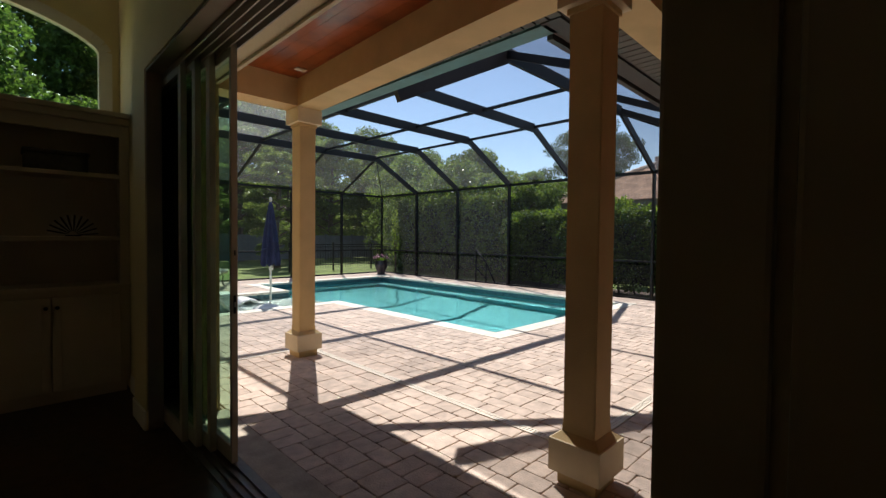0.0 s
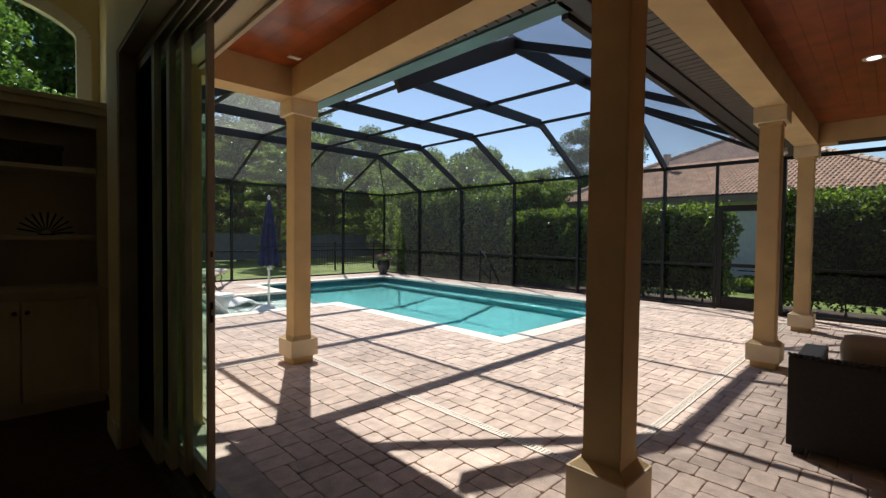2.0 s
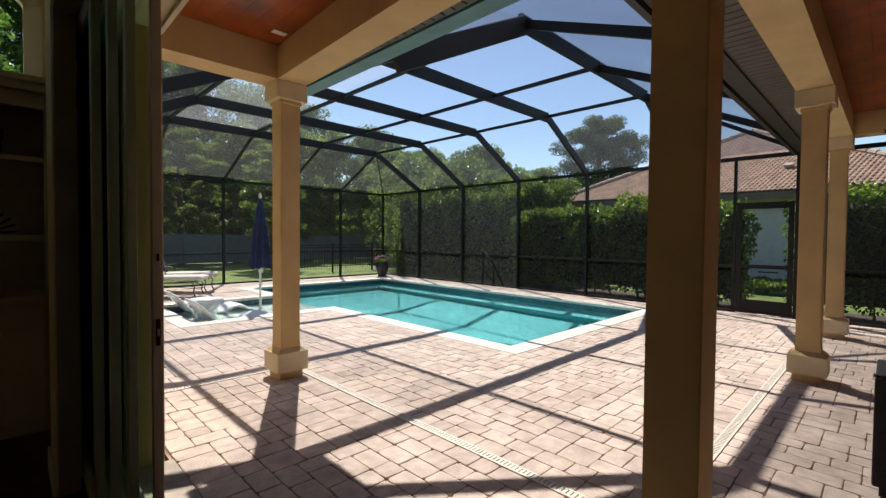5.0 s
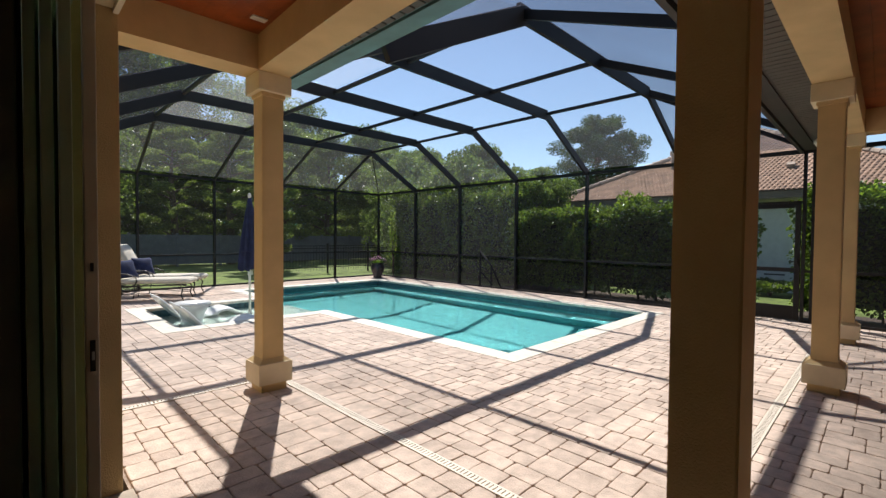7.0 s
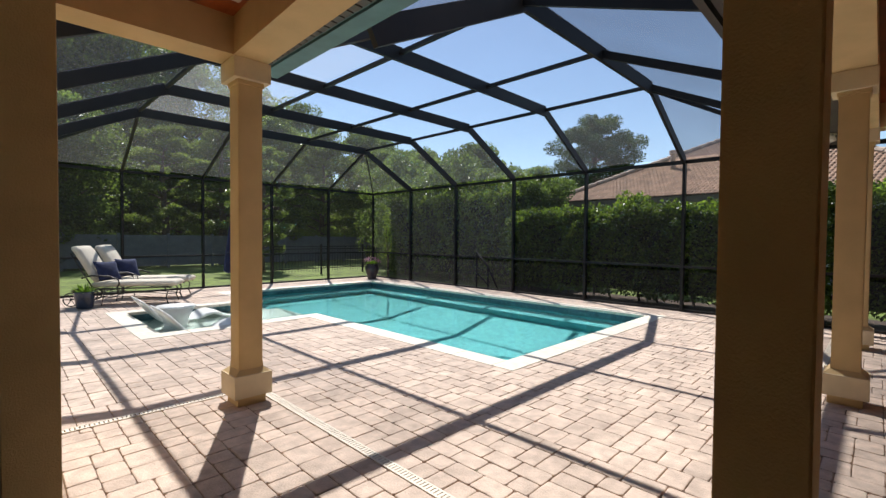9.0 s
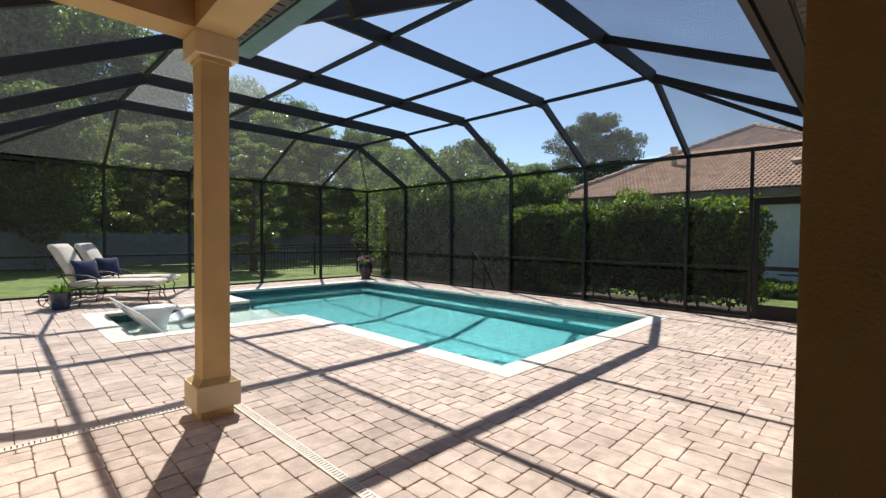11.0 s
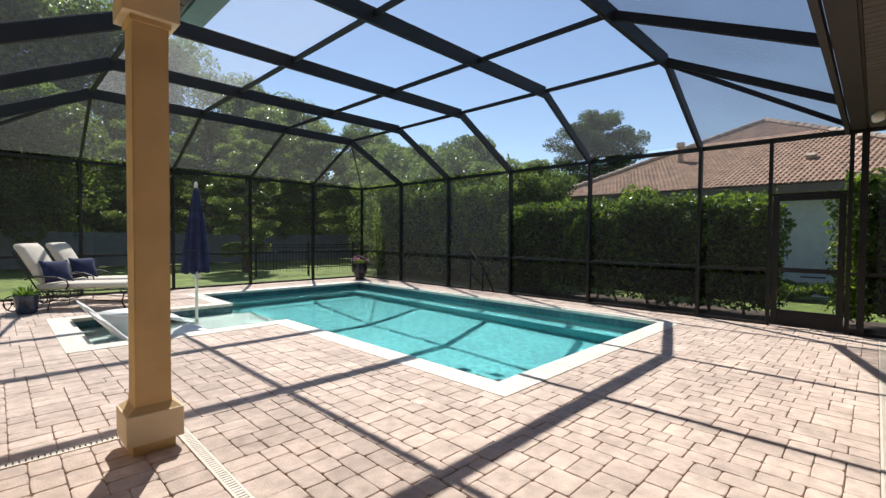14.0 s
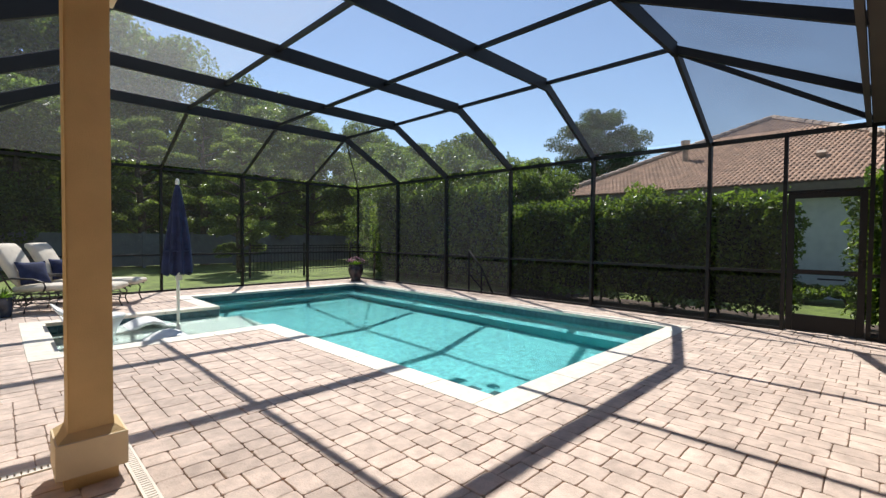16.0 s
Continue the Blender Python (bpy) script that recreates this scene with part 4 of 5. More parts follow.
def chaise():
    """A wheeled wrought-iron chaise, foot towards +x, 0.68 wide."""
    p = thing("chaise_lounge", "wrought iron chaise lounge with cream cushions and wheels", "lounge chair", (0, 0, 0), 0, "chaise lounges by the pool")
    W = 0.66
    back = [(-0.45, 0.37), (-0.59, 0.63), (-0.74, 0.91), (-0.80, 1.03)]
    for s in (-1, 1):
        y = s * W / 2
        part("side_rail", tube([(-0.80, y, 0.30), (-0.4, y, 0.33), (0.5, y, 0.34), (0.86, y, 0.36), (0.93, y, 0.33)], 0.014, 8), M_IRON, p, smooth=True)
        part("back_rail", tube([(x, y, z) for x, z in back], 0.013, 8), M_IRON, p, smooth=True)
        part("leg", tube([(0.80, y, 0.345), (0.86, y, 0.26), (0.83, y, 0.12), (0.88, y, 0.0)], 0.013, 8), M_IRON, p, smooth=True)
        part("leg", tube([(-0.30, y, 0.33), (-0.26, y, 0.2), (-0.30, y, 0.0)], 0.013, 8), M_IRON, p, smooth=True)
        part("arm", tube([(-0.62, y * 1.05, 0.55), (-0.45, y * 1.1, 0.60), (-0.15, y * 1.1, 0.58), (0.0, y * 1.1, 0.52), (0.02, y * 1.08, 0.44), (-0.03, y, 0.35)], 0.015, 8), M_IRON, p, smooth=True)
        part("scroll", tube([Vector((-0.55 + (0.02 + 0.012 * k) * math.cos(k * 0.7), y, 0.20 + (0.02 + 0.012 * k) * math.sin(k * 0.7))) for k in range(9)], 0.008, 6), M_IRON, p, smooth=True)
        part("lower_rail", tube([(-0.78, y, 0.14), (-0.3, y, 0.17), (0.35, y, 0.17), (0.83, y, 0.12)], 0.009, 6), M_IRON, p, smooth=True)
        wheel(p, y * 1.15)
    part("axle", tube([(-0.78, -W * 0.58, 0.14), (-0.78, W * 0.58, 0.14)], 0.012, 8), M_IRON, p)
    for x in (-0.3, 0.1, 0.5, 0.86):
        part("cross_bar", tube([(x, -W / 2, 0.34), (x, W / 2, 0.34)], 0.011, 6), M_IRON, p)
    for x, z in back[1:]:
        part("cross_bar", tube([(x, -W / 2, z), (x, W / 2, z)], 0.010, 6), M_IRON, p)
    seat = [(-0.50, 0.405), (-0.46, 0.41), (-0.2, 0.415), (0.2, 0.42), (0.6, 0.42), (0.9, 0.42), (0.98, 0.415), (1.0, 0.41)]
    part("seat_cushion", soft_slab(bmesh.new(), seat, 0.62, 0.12), M_CUSHION, p, "cream seat cushion", True)
    bk = [(-0.40, 0.47), (-0.44, 0.54), (-0.52, 0.71), (-0.62, 0.89), (-0.71, 1.06), (-0.77, 1.13), (-0.80, 1.145)]
    part("back_cushion", soft_slab(bmesh.new(), bk, 0.62, 0.16), M_CUSHION, p, "cream tufted back cushion", True)
    return p


def pillow(m):
    bm = bmesh.new()
    bmesh.ops.create_grid(bm, x_segments=10, y_segments=10, size=0.22)
    top = list(bm.verts)
    low = bmesh.ops.duplicate(bm, geom=list(bm.verts) + list(bm.edges) + list(bm.faces))["geom"]
    low = [g for g in low if isinstance(g, bmesh.types.BMVert)]
    for vs, s in ((top, 1), (low, -1)):
        for v in vs:
            u, w = v.co.x / 0.22, v.co.y / 0.22
            f = max(0.0, (1 - u * u) * (1 - w * w)) ** 0.45
            v.co.x *= 1 - 0.10 * (1 - w * w)
            v.co.y *= 1 - 0.10 * (1 - u * u)
            v.co.z = s * 0.075 * f
    bmesh.ops.remove_doubles(bm, verts=bm.verts, dist=0.001)
    bmesh.ops.recalc_face_normals(bm, faces=bm.faces)
    ob = part("throw_pillow", bm, M_NAVY, smooth=True)
    ob.matrix_basis = m
    return tagged(ob, "navy blue square throw pillow on a chaise", "pillow", "navy pillows")


CH = [pose(3.07, 12.36, 0.008, 0, 0, -30), pose(3.54, 13.20, 0.008, 0, 0, -30)]
ch = chaise()
ch.matrix_basis = CH[0]
copy_thing(ch, CH[1])
pl = pillow(CH[0] @ pose(-0.27, -0.12, 0.675, 0, 62, -38))
for m in (CH[1] @ pose(-0.27, -0.10, 0.675, 0, 64, -46),):
    copy_thing(pl, m)


def leaf_blade(bm, base, way, length, width, droop, n=5):
    """A long leaf that bends over."""
    way = Vector(way).normalized()
    side = way.cross(Vector((0, 0, 1)))
    side = side.normalized() if side.length > 0.01 else Vector((1, 0, 0))
    prev = None
    for i in range(n + 1):
        s = i / n
        c = Vector(base) + way * length * s + Vector((0, 0, -droop * s * s))
        w = width * (math.sin(math.pi * min(0.97, s * 0.85 + 0.15)))
        cur = (bm.verts.new(c - side * w / 2), bm.verts.new(c + side * w / 2))
        if prev:
            bm.faces.new((prev[0], prev[1], cur[1], cur[0]))
        prev = cur


def potted_fern(at):
    p = thing("potted_plant", "green fern in a dark blue glazed pot", "plant", at)
    part("pot", lathe([(0.0, 0.0), (0.115, 0.0), (0.13, 0.02), (0.165, 0.27), (0.175, 0.30), (0.18, 0.32), (0.16, 0.325), (0.15, 0.28), (0.0, 0.28)], 24), M_BLUEPOT, p, smooth=True)
    rnd = random.Random(5)
    bm = bmesh.new()
    for i in range(90):
        a, e = rnd.uniform(0, 2 * math.pi), rnd.uniform(0.5, 1.4)
        leaf_blade(bm, (0.06 * math.cos(a), 0.06 * math.sin(a), 0.28), (math.cos(a) * math.cos(e), math.sin(a) * math.cos(e), math.sin(e)), rnd.uniform(0.14, 0.30), 0.028, rnd.uniform(0.02, 0.10))
    part("foliage", bm, M_FERN, p)


potted_fern((2.37, 12.05, 0.008))


def flower_pot(at):
    p = thing("flower_pot", "pink flowers in a dark glazed urn by the pool corner", "plant", at)
    part("pot", lathe([(0.0, 0.0), (0.14, 0.0), (0.15, 0.03), (0.13, 0.06), (0.20, 0.20), (0.235, 0.34), (0.22, 0.42), (0.19, 0.46), (0.225, 0.50), (0.21, 0.51), (0.18, 0.46), (0.0, 0.45)], 24), M_DARKPOT, p, smooth=True)
    rnd = random.Random(8)
    g, f = bmesh.new(), bmesh.new()
    for i in range(120):
        a, e = rnd.uniform(0, 2 * math.pi), rnd.uniform(0.2, 1.4)
        leaf_blade(g, (0.08 * math.cos(a), 0.08 * math.sin(a), 0.47), (math.cos(a) * math.cos(e), math.sin(a) * math.cos(e), math.sin(e)), rnd.uniform(0.1, 0.24), 0.05, 0.04, 3)
    for i in range(130):
        a, r = rnd.uniform(0, 2 * math.pi), 0.30 * math.sqrt(rnd.random())
        c = Vector((r * math.cos(a), r * math.sin(a), 0.72 - 1.6 * r * r + rnd.uniform(-0.03, 0.03)))
        for k in range(5):
            q = a + k * 1.2566
            leaf_blade(f, c, (math.cos(q), math.sin(q), 0.35), 0.035, 0.03, 0.006, 2)
    part("foliage", g, M_FERN, p)
    tagged(part("flowers", f, M_PETAL, p), kind="stuff")


flower_pot((10.06, 13.42, 0.008))


def umbrella(at):
    """A closed market umbrella on a pole."""
    p = thing("patio_umbrella", "closed navy patio umbrella on a white pole", "umbrella", at)
    part("pole", lathe([(0.024, 0.0), (0.024, 2.42)], 14), M_POLE, p, smooth=True)
    bm = bmesh.new()
    n = 48
    zs = [1.08, 1.10, 1.2, 1.4, 1.6, 1.8, 2.0, 2.2, 2.33, 2.40]
    rs = [0.185, 0.19, 0.185, 0.17, 0.15, 0.125, 0.10, 0.075, 0.05, 0.025]
    rings = []
    for z, r in zip(zs, rs):
        ring = []
        for k in range(n):
            a = 2 * math.pi * k / n
            fold = 1 + 0.24 * math.cos(8 * a) * min(1, (2.4 - z) * 1.6) + 0.05 * math.sin(3 * a + z * 4)
            ring.append(bm.verts.new((r * fold * math.cos(a), r * fold * math.sin(a), z + (0.03 * math.cos(8 * a + 1) if z < 1.15 else 0))))
        rings.append(ring)
    for a, b in zip(rings, rings[1:]):
        for k in range(n):
            bm.faces.new((a[k], a[(k + 1) % n], b[(k + 1) % n], b[k]))
    bm.faces.new(rings[-1])
    cn = part("canopy", bm, M_NAVY, p, "folded navy fabric canopy", True)
    part("tie", tube([(0.185 * math.cos(a), 0.185 * math.sin(a), 1.42) for a in [2 * math.pi * k / 20 for k in range(20)]], 0.012, 6, True), M_NAVY, cn)
    part("finial", lathe([(0.0, 2.40), (0.03, 2.405), (0.034, 2.45), (0.02, 2.49), (0.0, 2.495)], 14), M_POLE, p, smooth=True)
    part("crank", box(-0.035, 0.06, -0.025, 0.025, 0.98, 1.06, 0.008), M_POLE, p)
    part("sleeve", lathe([(0.036, 0.0), (0.036, 0.30), (0.026, 0.32)], 14), M_POLE, p, smooth=True)
    return p


umbrella((4.30, 9.72, SHALLOW + 0.004)).scale = (0.92, 0.92, 1.033)


def pool_lounger():
    """A moulded in-water lounger: steep back towards -x, then a seat dip and a knee hump."""
    p = thing("pool_lounger", "white moulded resin lounger standing in shallow water", "lounger", (0, 0, 0), 0, "in-water loungers")
    line = [(-0.98, 0.66), (-0.80, 0.50), (-0.60, 0.31), (-0.42, 0.17), (-0.25, 0.10), (-0.05, 0.12), (0.15, 0.22), (0.32, 0.285), (0.48, 0.31), (0.62, 0.275), (0.78, 0.165), (0.90, 0.08)]
    line = [(0.82 * x, z) for x, z in line]
    sm = []
    for a, b in zip(line, line[1:]):
        sm += [a, ((a[0] + b[0]) / 2, (a[1] + b[1]) / 2)]
    sm.append(line[-1])
    part("shell", soft_slab(bmesh.new(), sm, 0.62, 0.075), M_RESIN, p, smooth=True)
    part("foot_block", box(-0.33, 0.0, -0.26, 0.26, 0.0, 0.07, 0.012), M_RESIN, p)
    part("foot_block", box(0.62, 0.77, -0.26, 0.26, 0.0, 0.07, 0.012), M_RESIN, p)
    return p


LG = [pose(3.70, 9.18, SHALLOW + 0.002, 0, 0, 0), pose(3.70, 10.58, SHALLOW + 0.002, 0, 0, 0)]
lg = pool_lounger()
lg.matrix_basis = LG[0]
copy_thing(lg, LG[1])
tb = thing("pool_side_table", "white flared resin side table in the shallow water", "table", (3.37, 9.95, SHALLOW + 0.002))
part("stem", lathe([(0.0, 0.0), (0.21, 0.0), (0.19, 0.05), (0.17, 0.2), (0.20, 0.36), (0.29, 0.52), (0.0, 0.52)], 28), M_RESIN, tb, smooth=True)
part("tabletop", lathe([(0.0, 0.52), (0.29, 0.52), (0.305, 0.535), (0.30, 0.555), (0.0, 0.56)], 28), M_RESIN, tb, smooth=True)

# wicker sofa under the roof
M_WICKER = mat("dark_wicker", (0.011, 0.008, 0.0065), 0.6, var=0.35, scale=60, bump=0.9, bump_scale=180)
M_WICKTRIM = mat("woven_edge", (0.03, 0.025, 0.021), 0.6, var=0.4, scale=50, bump=0.8, bump_scale=150)
M_TAN = mat("tan_cushion", (0.38, 0.30, 0.225), 0.95, var=0.08, scale=6, bump=0.3, bump_scale=200)
M_BLUE = mat("blue_fabric", (0.03, 0.06, 0.30), 0.9, var=0.15, scale=8, bump=0.3, bump_scale=250)
sofa = thing("wicker_sofa", "dark woven wicker sofa with tan cushions, seen from behind", "sofa", (4.06, -1.11, 0.008))
part("back_frame", box(0.0, 0.12, 0.0, 2.12, 0.05, 0.64, 0.012), M_WICKER, sofa)
part("arm", box(0.122, 0.86, 1.98, 2.12, 0.05, 0.585, 0.012), M_WICKER, sofa)
part("arm", box(0.122, 0.86, 0.0, 0.14, 0.05, 0.585, 0.012), M_WICKER, sofa)
part("seat_frame", box(0.122, 0.84, 0.142, 1.978, 0.05, 0.32, 0.008), M_WICKER, sofa)
bm = bmesh.new()
for a, b in rows(0.0, 2.12, 0.03):
    add_bar(bm, (0.0, a, 0.642), (0.03, b, 0.654), 0.013, 0.013)
    add_bar(bm, (0.03, a, 0.642), (0.0, b, 0.654), 0.013, 0.013)
part("woven_edge", bm, M_WICKTRIM, sofa, "paler plaited edge")
for x in (0.05, 0.78):
    for y in (0.06, 2.06):
        part("foot", box(x - 0.03, x + 0.03, y - 0.03, y + 0.03, 0.0, 0.05), M_WICKER, sofa)
for k in range(2):
    part("seat_cushion", box(0.16, 0.86, 0.16 + 0.91 * k, 1.05 + 0.91 * k, 0.322, 0.46, 0.04), M_TAN, sofa, "tan seat cushion", True)
    part("back_cushion", box(0.14, 0.32, 0.17 + 0.91 * k, 1.02 + 0.86 * k, 0.44, 0.80, 0.075), M_TAN, sofa, "tan back cushion", True)
bp = copy_thing(pl, pose(4.47, 0.60, 0.545, 0, 70, 25))
bp.data = bp.data.copy()
bp.data.materials[0] = M_BLUE
tagged(bp, "bright blue throw pillow leaning on the sofa arm", "pillow")

# ---- outside: ground, hedges, fences, neighbour, trees ----
bm = bmesh.new()
gx, gy = (-300, 0.93, 10.75, 400), (-300, -4.9, 14.27, 500)
gv = [[bm.verts.new((x, y, -0.10)) for y in gy] for x in gx]
for i in range(3):
    for j in range(3):
        if (i, j) != (1, 1):
            bm.faces.new((gv[i][j], gv[i + 1][j], gv[i + 1][j + 1], gv[i][j + 1]))
wall("ground", bm, M_GRASS, "mown green lawn", "ground")
wall("planting_bed", box(10.85, 12.7, -5, 9.2, -0.12, -0.055), M_SOIL, "dark mulch bed along the enclosure", "ground")


def leaves(name, centres, size, material, parent, label="", seed=1, flat=0.0, aspect=0.55):
    """Many small leaf blades, each a bent quad pair, at the given centres (n x 3)."""
    rng = np.random.default_rng(seed)
    c = np.asarray(centres, float)
    n = len(c)
    u = rng.normal(size=(n, 3))
    u[:, 2] *= 1 - flat
    u /= np.linalg.norm(u, axis=1)[:, None]
    w = rng.normal(size=(n, 3))
    v = np.cross(u, w)
    v /= np.linalg.norm(v, axis=1)[:, None]
    s = size * rng.uniform(0.6, 1.35, size=(n, 1))
    a, b = u * s, v * s * aspect
    nrm = np.cross(u, v) * s * 0.18
    verts = np.empty((n, 4, 3))
    verts[:, 0], verts[:, 1], verts[:, 2], verts[:, 3] = c - a, c - b + nrm, c + a, c + b + nrm
    me = bpy.data.meshes.new(name)
    me.from_pydata(verts.reshape(-1, 3).tolist(), [], np.arange(4 * n).reshape(-1, 4).tolist())
    me.materials.append(material)
    ob = new(name, me)
    ob.parent = parent
    return tagged(ob, label)


def hedge(name, x0, x1, y0, y1, h, seed, dens=1.0, top=0.4):
    p = thing(name, "clipped dense green hedge with dark stems below", "hedge", (0, 0, 0), 0, "clipped hedges")
    rng = np.random.default_rng(seed)
    L, W = y1 - y0, x1 - x0
    faces = []
    n = int(5200 * L * dens / 2)
    def wob(y, z):
        return 0.10 * np.sin(2.3 * y + 1.7 * z) + 0.12 * np.sin(5.1 * y - 3.3 * z) + 0.07 * np.sin(11 * y + 7 * z)
    y, z = rng.uniform(y0, y1, n), h * (0.035 + 0.965 * rng.uniform(0.0, 1, n) ** 0.8)
    faces.append(np.c_[x0 + wob(y, z) + np.abs(rng.normal(0, 0.09, n)), y, z])
    y, z = rng.uniform(y0, y1, n // 3), h * rng.uniform(0.04, 1, n // 3) ** 0.8
    faces.append(np.c_[x1 + wob(y, z) - np.abs(rng.normal(0, 0.09, n // 3)), y, z])
    m = int(n * 0.55)
    y, x = rng.uniform(y0, y1, m), rng.uniform(x0, x1, m)
    faces.append(np.c_[x, y, h + top * wob(y, 3 * x) + rng.normal(0, 0.035, m) + 0.20 * (rng.random(m) ** 4)])
    for ye, s in ((y0, 1), (y1, -1)):
        k = int(2200 * dens)
        x, z = rng.uniform(x0, x1, k), h * rng.uniform(0.05, 1, k)
        faces.append(np.c_[x, ye + s * np.abs(rng.normal(0, 0.09, k)) + wob(3 * x, z), z])
    k = int(600 * L)
    faces.append(np.c_[rng.uniform(x0 + 0.1, x1 - 0.1, k), rng.uniform(y0 + 0.1, y1 - 0.1, k), rng.uniform(0.25, h - 0.1, k)])
    leaves("foliage", np.concatenate(faces), 0.047, M_HEDGE, p, seed=seed)
    # Plain dark box imitates the shade deep between the leaves.
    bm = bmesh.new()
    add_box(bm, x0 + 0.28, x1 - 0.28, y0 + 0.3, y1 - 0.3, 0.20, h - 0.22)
    part("inner_twigs", bm, M_HEDGE_SHADE, p, "dark box for the shade inside the hedge")
    rnd = random.Random(seed)
    for a, b in rows(y0 + 0.2, y1 - 0.2, 0.6):
        yy, xx = (a + b) / 2 + rnd.uniform(-0.1, 0.1), (x0 + x1) / 2
        part("stem", tube([(xx, yy, -0.08), (xx + rnd.uniform(-0.1, 0.1), yy + rnd.uniform(-0.1, 0.1), 0.3), (xx + rnd.uniform(-0.2, 0.2), yy + rnd.uniform(-0.2, 0.2), 0.7)], (0.03, 0.025, 0.015), 6), M_BARK, p)


M_HEDGE_SHADE = mat("hedge_core", (0.02, 0.026, 0.012), 0.95, var=0.4, scale=30)
hedge("hedge", 11.50, 12.30, 3.16, 8.82, 2.0, 3)
hedge("hedge", 12.1, 13.3, 9.3, 15.2, 2.9, 5, 0.6, 2.6)
hedge("hedge", 11.50, 12.30, -4.2, 2.22, 2.2, 4, 0.8)


def blob_points(rng, centre, radii, n, hollow=0.55):
    d = rng.normal(size=(n, 3))
    d /= np.linalg.norm(d, axis=1)[:, None]
    r = hollow + (1 - hollow) * rng.random((n, 1)) ** 0.6
    return np.asarray(centre) + d * r * np.asarray(radii)


def crown_points(rng, base, height, width, clumps, per):
    """Clumps of leaves over the height of a crown, wider in the middle, with gaps."""
    out = []
    for _ in range(clumps):
        s = rng.random() ** 0.85
        r = width / 2 * (0.35 + 0.65 * math.sin(math.pi * min(0.95, 0.15 + 0.8 * s))) * math.sqrt(rng.random())
        a = rng.uniform(0, 2 * math.pi)
        c = (r * math.cos(a), r * math.sin(a), base + s * (height - base))
        q = rng.uniform(0.09, 0.19) * width
        out.append(blob_points(rng, c, (q, q, q * rng.uniform(0.55, 0.85)), per))
    return np.concatenate(out)


def tree_kind(name, label, height, base, width, clumps, per, size, material, seed):
    rng = np.random.default_rng(seed)
    rnd = random.Random(seed)
    p = thing(name, label, "tree", (0, 0, 0), 0, "trees behind the enclosure")
    part("trunk", tube([(0, 0, -0.15), (0.05, 0.03, height * 0.25), (-0.08, 0.05, height * 0.55), (0.03, -0.05, height * 0.9)], (0.2, 0.16, 0.11, 0.03), 8), M_BARK, p, smooth=True)
    for k in range(7):
        a, z = rnd.uniform(0, 6.28), height * rnd.uniform(0.25, 0.7)
        l = width * rnd.uniform(0.25, 0.42)
        part("limb", tube([(0, 0, z), (l * 0.5 * math.cos(a), l * 0.5 * math.sin(a), z + l * 0.35), (l * math.cos(a), l * math.sin(a), z + l * 0.6)], (0.08, 0.05, 0.02), 6), M_BARK, p)
    leaves("crown", crown_points(rng, base, height, width, clumps, per), size, material, p, seed=seed)
    return p


t1 = tree_kind("broadleaf_tree", "tall leafy broadleaf tree behind the fence", 9.5, 0.8, 6.0, 130, 400, 0.085, M_TREE, 11)
t2 = tree_kind("broadleaf_tree", "tall leafy broadleaf tree behind the fence", 11.5, 1.2, 6.5, 150, 400, 0.09, M_TREE, 12)
t3 = tree_kind("broadleaf_tree", "lower bushy tree behind the fence", 6.2, 0.3, 5.0, 110, 400, 0.075, M_TREE, 13)
def layered_tree(name, label, height, base, width, tiers, per, size, material, seed):
    """A taller tree whose boughs hold flat masses of leaves with dark gaps between them."""
    rng = np.random.default_rng(seed)
    rnd = random.Random(seed)
    p = thing(name, label, "tree", (0, 0, 0), 0, "trees behind the enclosure")
    part("trunk", tube([(0, 0, -0.15), (0.1, 0.0, height * 0.3), (-0.1, 0.08, height * 0.65), (0.05, 0, height * 0.95)], (0.22, 0.17, 0.11, 0.03), 8), M_BARK, p, smooth=True)
    pts = []
    for k in range(tiers):
        s = (k + rnd.random()) / tiers
        z = base + s * (height - base)
        reach = width / 2 * math.sin(math.pi * (0.18 + 0.76 * s)) * rnd.uniform(0.45, 1.0)
        a = k * 2.4 + rnd.uniform(-0.5, 0.5)
        c = (reach * math.cos(a), reach * math.sin(a), z)
        part("limb", tube([(0, 0, z - 0.35 * reach), (c[0] * 0.55, c[1] * 0.55, z - 0.12 * reach), c], (0.07, 0.045, 0.015), 5), M_BARK, p)
        for _ in range(4):
            q = rnd.uniform(0.09, 0.15) * width
            o = (c[0] + rnd.uniform(-0.13, 0.13) * width, c[1] + rnd.uniform(-0.13, 0.13) * width, z + rnd.uniform(-0.03, 0.05) * width)
            pts.append(blob_points(rng, o, (q, q, q * rnd.uniform(0.35, 0.6)), per, 0.1))
    leaves("crown", np.concatenate(pts), size, material, p, seed=seed, flat=0.4)
    return p


M_GLOSSY = leaf_mat("glossy_leaf", (0.068, 0.105, 0.028), (0.25, 0.34, 0.06), 0.44, 0.28, 0.5)
t5 = layered_tree("broadleaf_tree", "open layered tree with sunlit leaves behind the lawn", 8.6, 1.2, 5.6, 30, 420, 0.066, M_GLOSSY, 14)
t6 = layered_tree("broadleaf_tree", "tall open tree with shiny sunlit leaves", 7.0, 0.7, 3.6, 24, 380, 0.052, M_GLOSSY, 15)
M_LIME = leaf_mat("sunlit_leaf", (0.055, 0.10, 0.023), (0.20, 0.31, 0.05), 0.40, 0.4, 0.5)
t4 = tree_kind("garden_tree", "bright green garden tree outside the arched window", 8.0, 0.8, 5.5, 95, 380, 0.085, M_LIME, 17)
